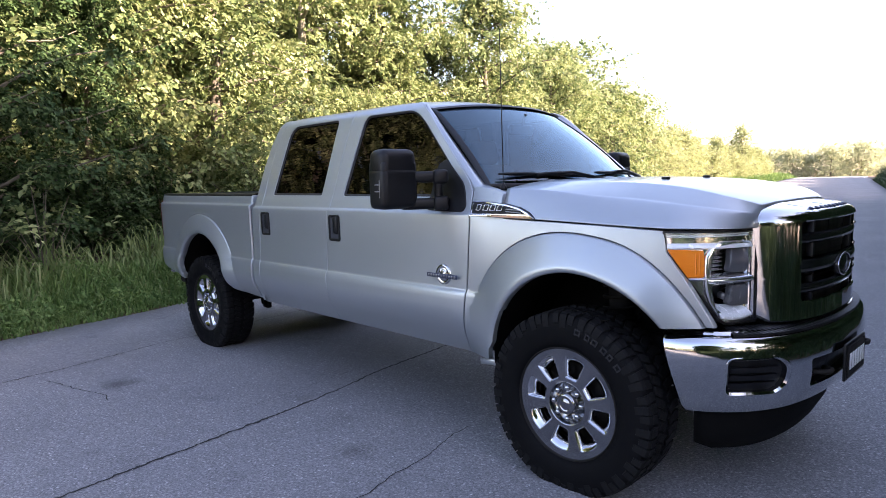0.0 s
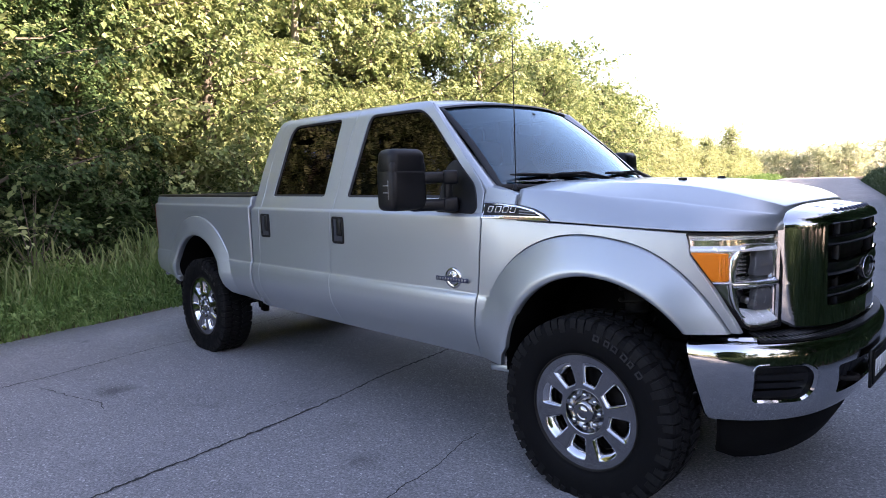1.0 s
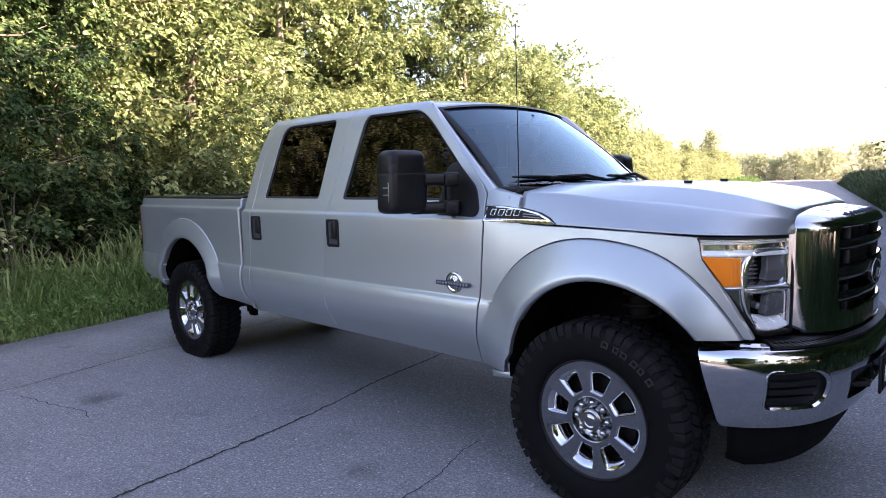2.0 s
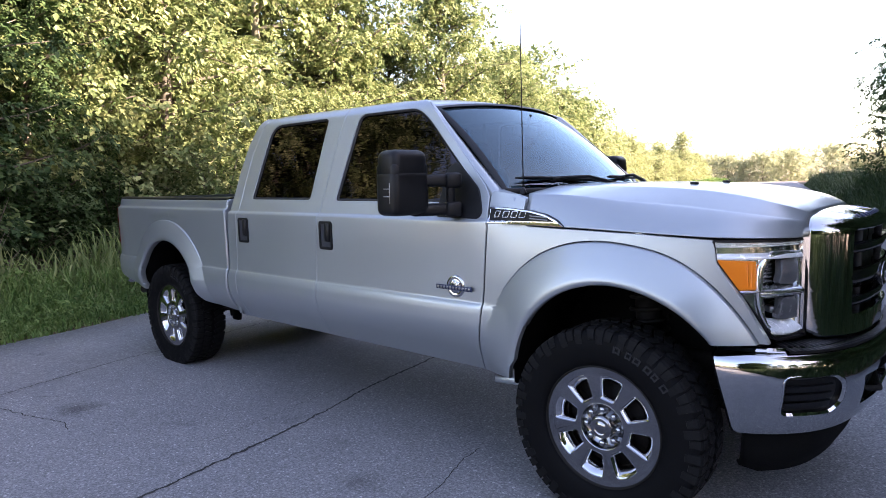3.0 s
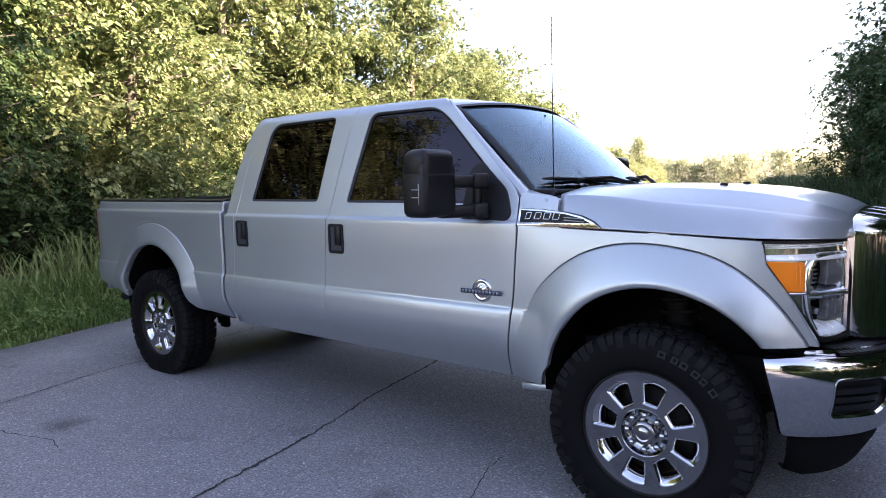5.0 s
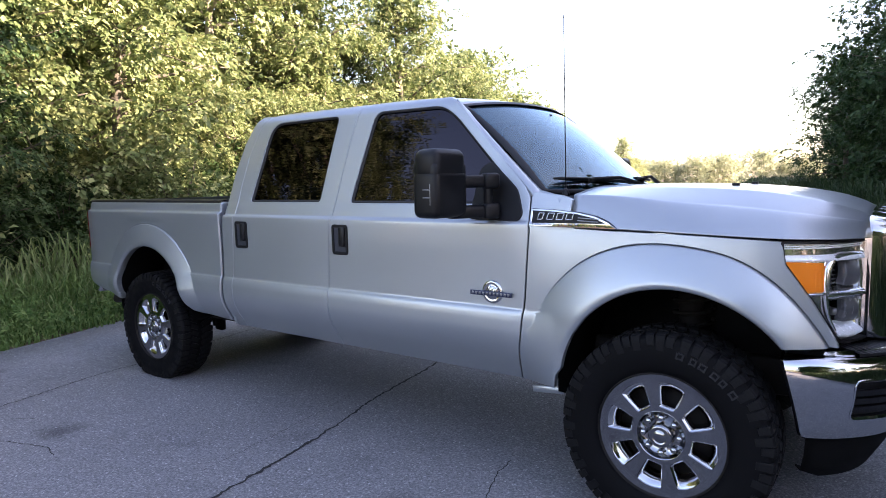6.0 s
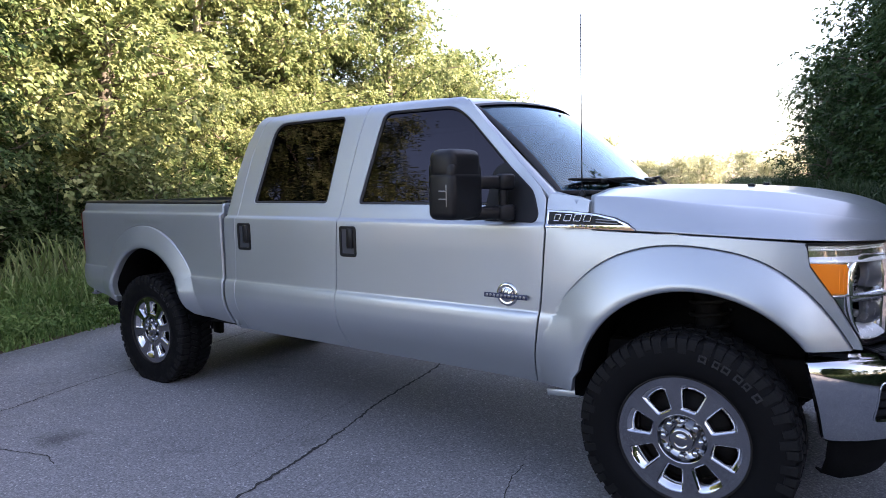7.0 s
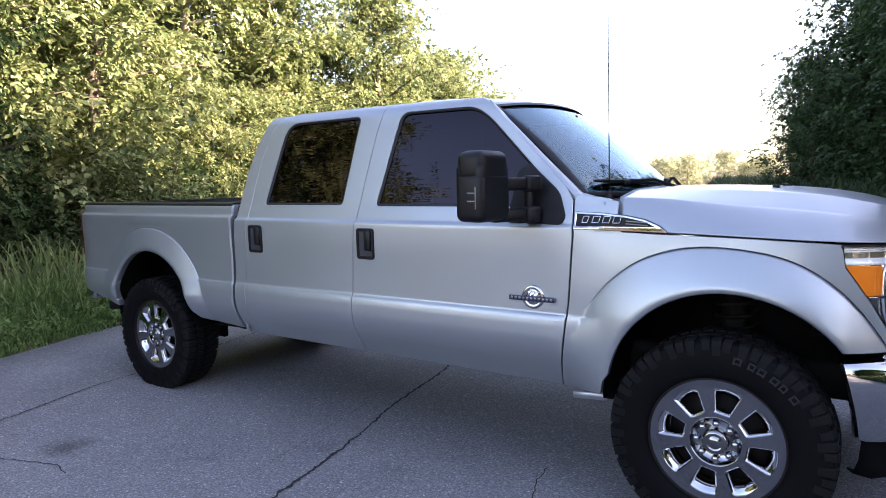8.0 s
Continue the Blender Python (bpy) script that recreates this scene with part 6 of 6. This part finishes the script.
def on_ground(bm):
    """Grown to full size, and pressed flat where it stands."""
    for v in bm.verts:
        r = math.hypot(v.co.x, v.co.z)
        k = 1 + 0.0206 * min(1.0, max(0.0, (r - 0.28) / 0.1))
        v.co.x, v.co.z = v.co.x * k, max(v.co.z * k, -HUB_F + 0.001)
    return bm


def tyre_mesh():
    bm = lathe([(0.269, -0.128), (0.277, -0.140), (0.302, -0.152), (0.335, -0.158), (0.370, -0.156), (0.395, -0.152), (0.415, -0.146), (0.426, -0.132),
                (0.4275, -0.06), (0.428, 0.0), (0.427, 0.05), (0.421, 0.098), (0.412, 0.113), (0.39, 0.122), (0.33, 0.128), (0.277, 0.112), (0.269, 0.10)], 96)
    return on_ground(bm)


def tread_mesh():
    """Chunky lugs across the tread and down the shoulders."""
    bm = bmesh.new()
    n = 54
    for i in range(n):
        a = 2 * math.pi * i / n
        for side in (-1, 1):
            long = (i % 2) == 0
            m = Matrix.Rotation(-(a + (0.058 if side > 0 else 0)), 4, "Y")
            # shoulder lug, wraps onto the side wall
            b2 = bmesh.new()
            deep = 0.370 if long else 0.388
            prof = [(0.436, 0.088), (0.435, 0.134), (0.428, 0.149), (0.405, 0.1545), (deep, 0.1575), (deep - 0.004, 0.150), (0.415, 0.12)]
            hw = 0.0195 if long else 0.0175
            lean = 0.12 * math.sin(i * 2.1)
            ends = []
            for sg in (-1, 1):
                ends.append([b2.verts.new((sg * hw * (1.0 if r > 0.41 else 0.8) + lean * (y - 0.09), side * y - (0.03 if side > 0 else 0), r)) for r, y in prof])
            for j in range(len(prof)):
                k = (j + 1) % len(prof)
                b2.faces.new((ends[0][j], ends[0][k], ends[1][k], ends[1][j]))
            b2.faces.new(ends[0][::-1])
            b2.faces.new(ends[1])
            # centre block, slanted
            rbox((0.034, 0.062, 0.014), 0.0, (0.004 * side, side * 0.045, 0.431), Matrix.Rotation(0.45 * side, 4, "Z"), 1, b2)
            bmesh.ops.recalc_face_normals(b2, faces=b2.faces)
            bmesh.ops.transform(b2, matrix=m, verts=b2.verts)
            me = bpy.data.meshes.new("tmp")
            b2.to_mesh(me)
            b2.free()
            bm.from_mesh(me)
            bpy.data.meshes.remove(me)
    return on_ground(bm)


edges = []


def rim_face():
    """Eight-spoke chrome face with bevelled windows between the spokes."""
    def place(u, v, off):
        r = math.hypot(u, v)
        return Vector((u, -0.128 - 0.004 * max(0, (r - 0.235) / 0.035) + off, v))
    outer = [(0.270 * math.cos(a), 0.270 * math.sin(a)) for a in np.linspace(0, 2 * math.pi, 97)[:-1]]
    hub = [(0.104 * math.cos(a), 0.104 * math.sin(a)) for a in np.linspace(0, 2 * math.pi, 49)[:-1]]
    holes = []
    for k in range(8):
        a = 2 * math.pi * (k + 0.5) / 8 + math.pi / 2 + radians(11)
        ca, sa = math.cos(a), math.sin(a)
        pts = [(0.122, -0.033), (0.122, 0.033), (0.176, 0.047), (0.226, 0.058), (0.242, 0.0), (0.226, -0.058), (0.176, -0.047)]
        holes.append([(ca * r - sa * t, sa * r + ca * t) for r, t in rounded(pts, [0.010, 0.010, 0.02, 0.014, 0.03, 0.014, 0.02], 3)])
    bm = away(sheet(outer, [hub, *holes], place, (0.016, 0.016), 0.003, 0.03), (0, 0.5, 0))
    for h in holes:
        edges.append(h)
    return bm


def rim_bevels():
    """Sloping edges of the windows, their chrome brightened for reflected sky."""
    bm = bmesh.new()
    for h in edges:
        n = len(h)
        near, wide = grow(h, -0.004), grow(h, -0.012)
        rows = []
        for i in range(n + 1):
            a, b, c = h[i % n], Vector(near[i % n]), Vector(wide[i % n])
            out = min(1.0, max(0.0, (math.hypot(*a) - 0.185) / 0.05))
            q = c - c.normalized() * 0.020 * out
            e = q - q.normalized() * 0.004
            rows.append([Vector((a[0], -0.126, a[1])), Vector((b.x, -0.1245, b.y)), Vector((q.x, -0.108 + 0.006 * out, q.y)), Vector((e.x, -0.06, e.y))])
        surface(rows, bm)
    return bm


def rim_barrel():
    return lathe([(0.276, -0.136), (0.271, -0.145), (0.266, -0.134), (0.262, -0.118), (0.250, -0.06), (0.238, 0.0), (0.238, 0.10), (0.262, 0.105)], 72)


def hub_recess():
    return lathe([(0.054, -0.096), (0.094, -0.096), (0.099, -0.106), (0.1015, -0.124), (0.1045, -0.1295), (0.107, -0.1275)], 56)


def hub_cap():
    return lathe([(0.001, -0.141), (0.024, -0.141), (0.026, -0.1385), (0.029, -0.1385), (0.031, -0.141), (0.043, -0.140), (0.050, -0.134), (0.053, -0.124), (0.055, -0.096)], 56)


def wheel_thing(at, outward, size=1.0, steer=0.0):
    """One wheel with tyre, rim, centre cap and nuts; outward: -1 for the truck's right side."""
    w = new("wheel")
    w.parent = truck
    m = Matrix.Translation(at) @ Matrix.Rotation(radians(steer), 4, "Z") @ (Matrix() if outward < 0 else Matrix.Rotation(math.pi, 4, "Z"))
    tagged(w, "off-road wheel with chrome eight-spoke rim")
    w.matrix_world = m @ Matrix.Scale(size, 4)
    for nm, me, lab in WHEEL_PARTS:
        o = new(nm, me)
        o.parent = w
        tagged(o, lab)
    return w


def as_mesh(name, bm, mat, smooth=True):
    ob = part(name, bm, mat, smooth=smooth)
    me = ob.data
    bpy.data.objects.remove(ob)
    return me


def disc_mesh():
    return lathe([(0.02, -0.035), (0.20, -0.035), (0.205, -0.02), (0.205, 0.0), (0.02, 0.0)], 40)


def nut_mesh():
    b2 = lathe([(0.001, -0.030), (0.011, -0.029), (0.0145, -0.023), (0.015, 0.0), (0.018, 0.008)], 6)
    return b2


WHEEL_PARTS = [("tyre", as_mesh("tyre", tyre_mesh(), RUBBER), "black off-road tyre"),
               ("tread", as_mesh("tread", tread_mesh(), TREAD, False), "chunky tread lugs"),
               ("rim", as_mesh("rim", rim_face(), RIM_CHROME), "chrome rim face with eight spokes, darkened for reflected road"),
               ("rim_bevel", as_mesh("rim_bevel", rim_bevels(), RIM_BRIGHT), "bevels of the rim windows, brightened for reflected sky"),
               ("rim_barrel", as_mesh("rim_barrel", rim_barrel(), STEEL), "dark rim barrel"),
               ("hub_recess", as_mesh("hub_recess", hub_recess(), RIM_CHROME), "polished recess round the centre cap"),
               ("hub_cap", as_mesh("hub_cap", hub_cap(), RIM_CHROME), "dull grey centre cap"),
               ("brake_disc", as_mesh("brake_disc", disc_mesh(), STEEL), "dark brake disc")]


def mark_mesh():
    """A raised hollow block on the side wall."""
    bm = bmesh.new()
    for x, z, w, h in ((-0.013, 0.371, 0.007, 0.030), (0.013, 0.371, 0.007, 0.030), (0, 0.383, 0.028, 0.006), (0, 0.361, 0.028, 0.006)):
        rbox((w, 0.005, h), 0.0, (x, -0.1585, z), None, 1, bm)
    return bm


_mark = as_mesh("sidewall_mark", mark_mesh(), SIDEWALL, False)
_nut = as_mesh("lug_nut", nut_mesh(), CHROME)
for at, out, size in (((0.0, -0.842, HUB_F), -1, 1.0), ((AXLE_R - 0.05, -0.768, HUB_F * 0.972), -1, 0.972), ((0.0, 0.842, HUB_F), 1, 1.0), ((AXLE_R - 0.05, 0.768, HUB_F * 0.972), 1, 0.972)):
    w = wheel_thing(at, out, size)
    for k in range(8):
        a = 2 * math.pi * k / 8
        o = new("lug_nut", _nut)
        o.parent = w
        o.location = (0.076 * math.cos(a), -0.102, 0.076 * math.sin(a))
    for c0 in (0.22,):
        for k in range(6):
            o = new("sidewall_mark", _mark)
            o.parent = w
            o.rotation_euler = (0, c0 + 0.128 * k + 0.02 * (k % 2), 0)
            o.scale = (0.95 - 0.15 * (k % 3 == 1), 1, 1)
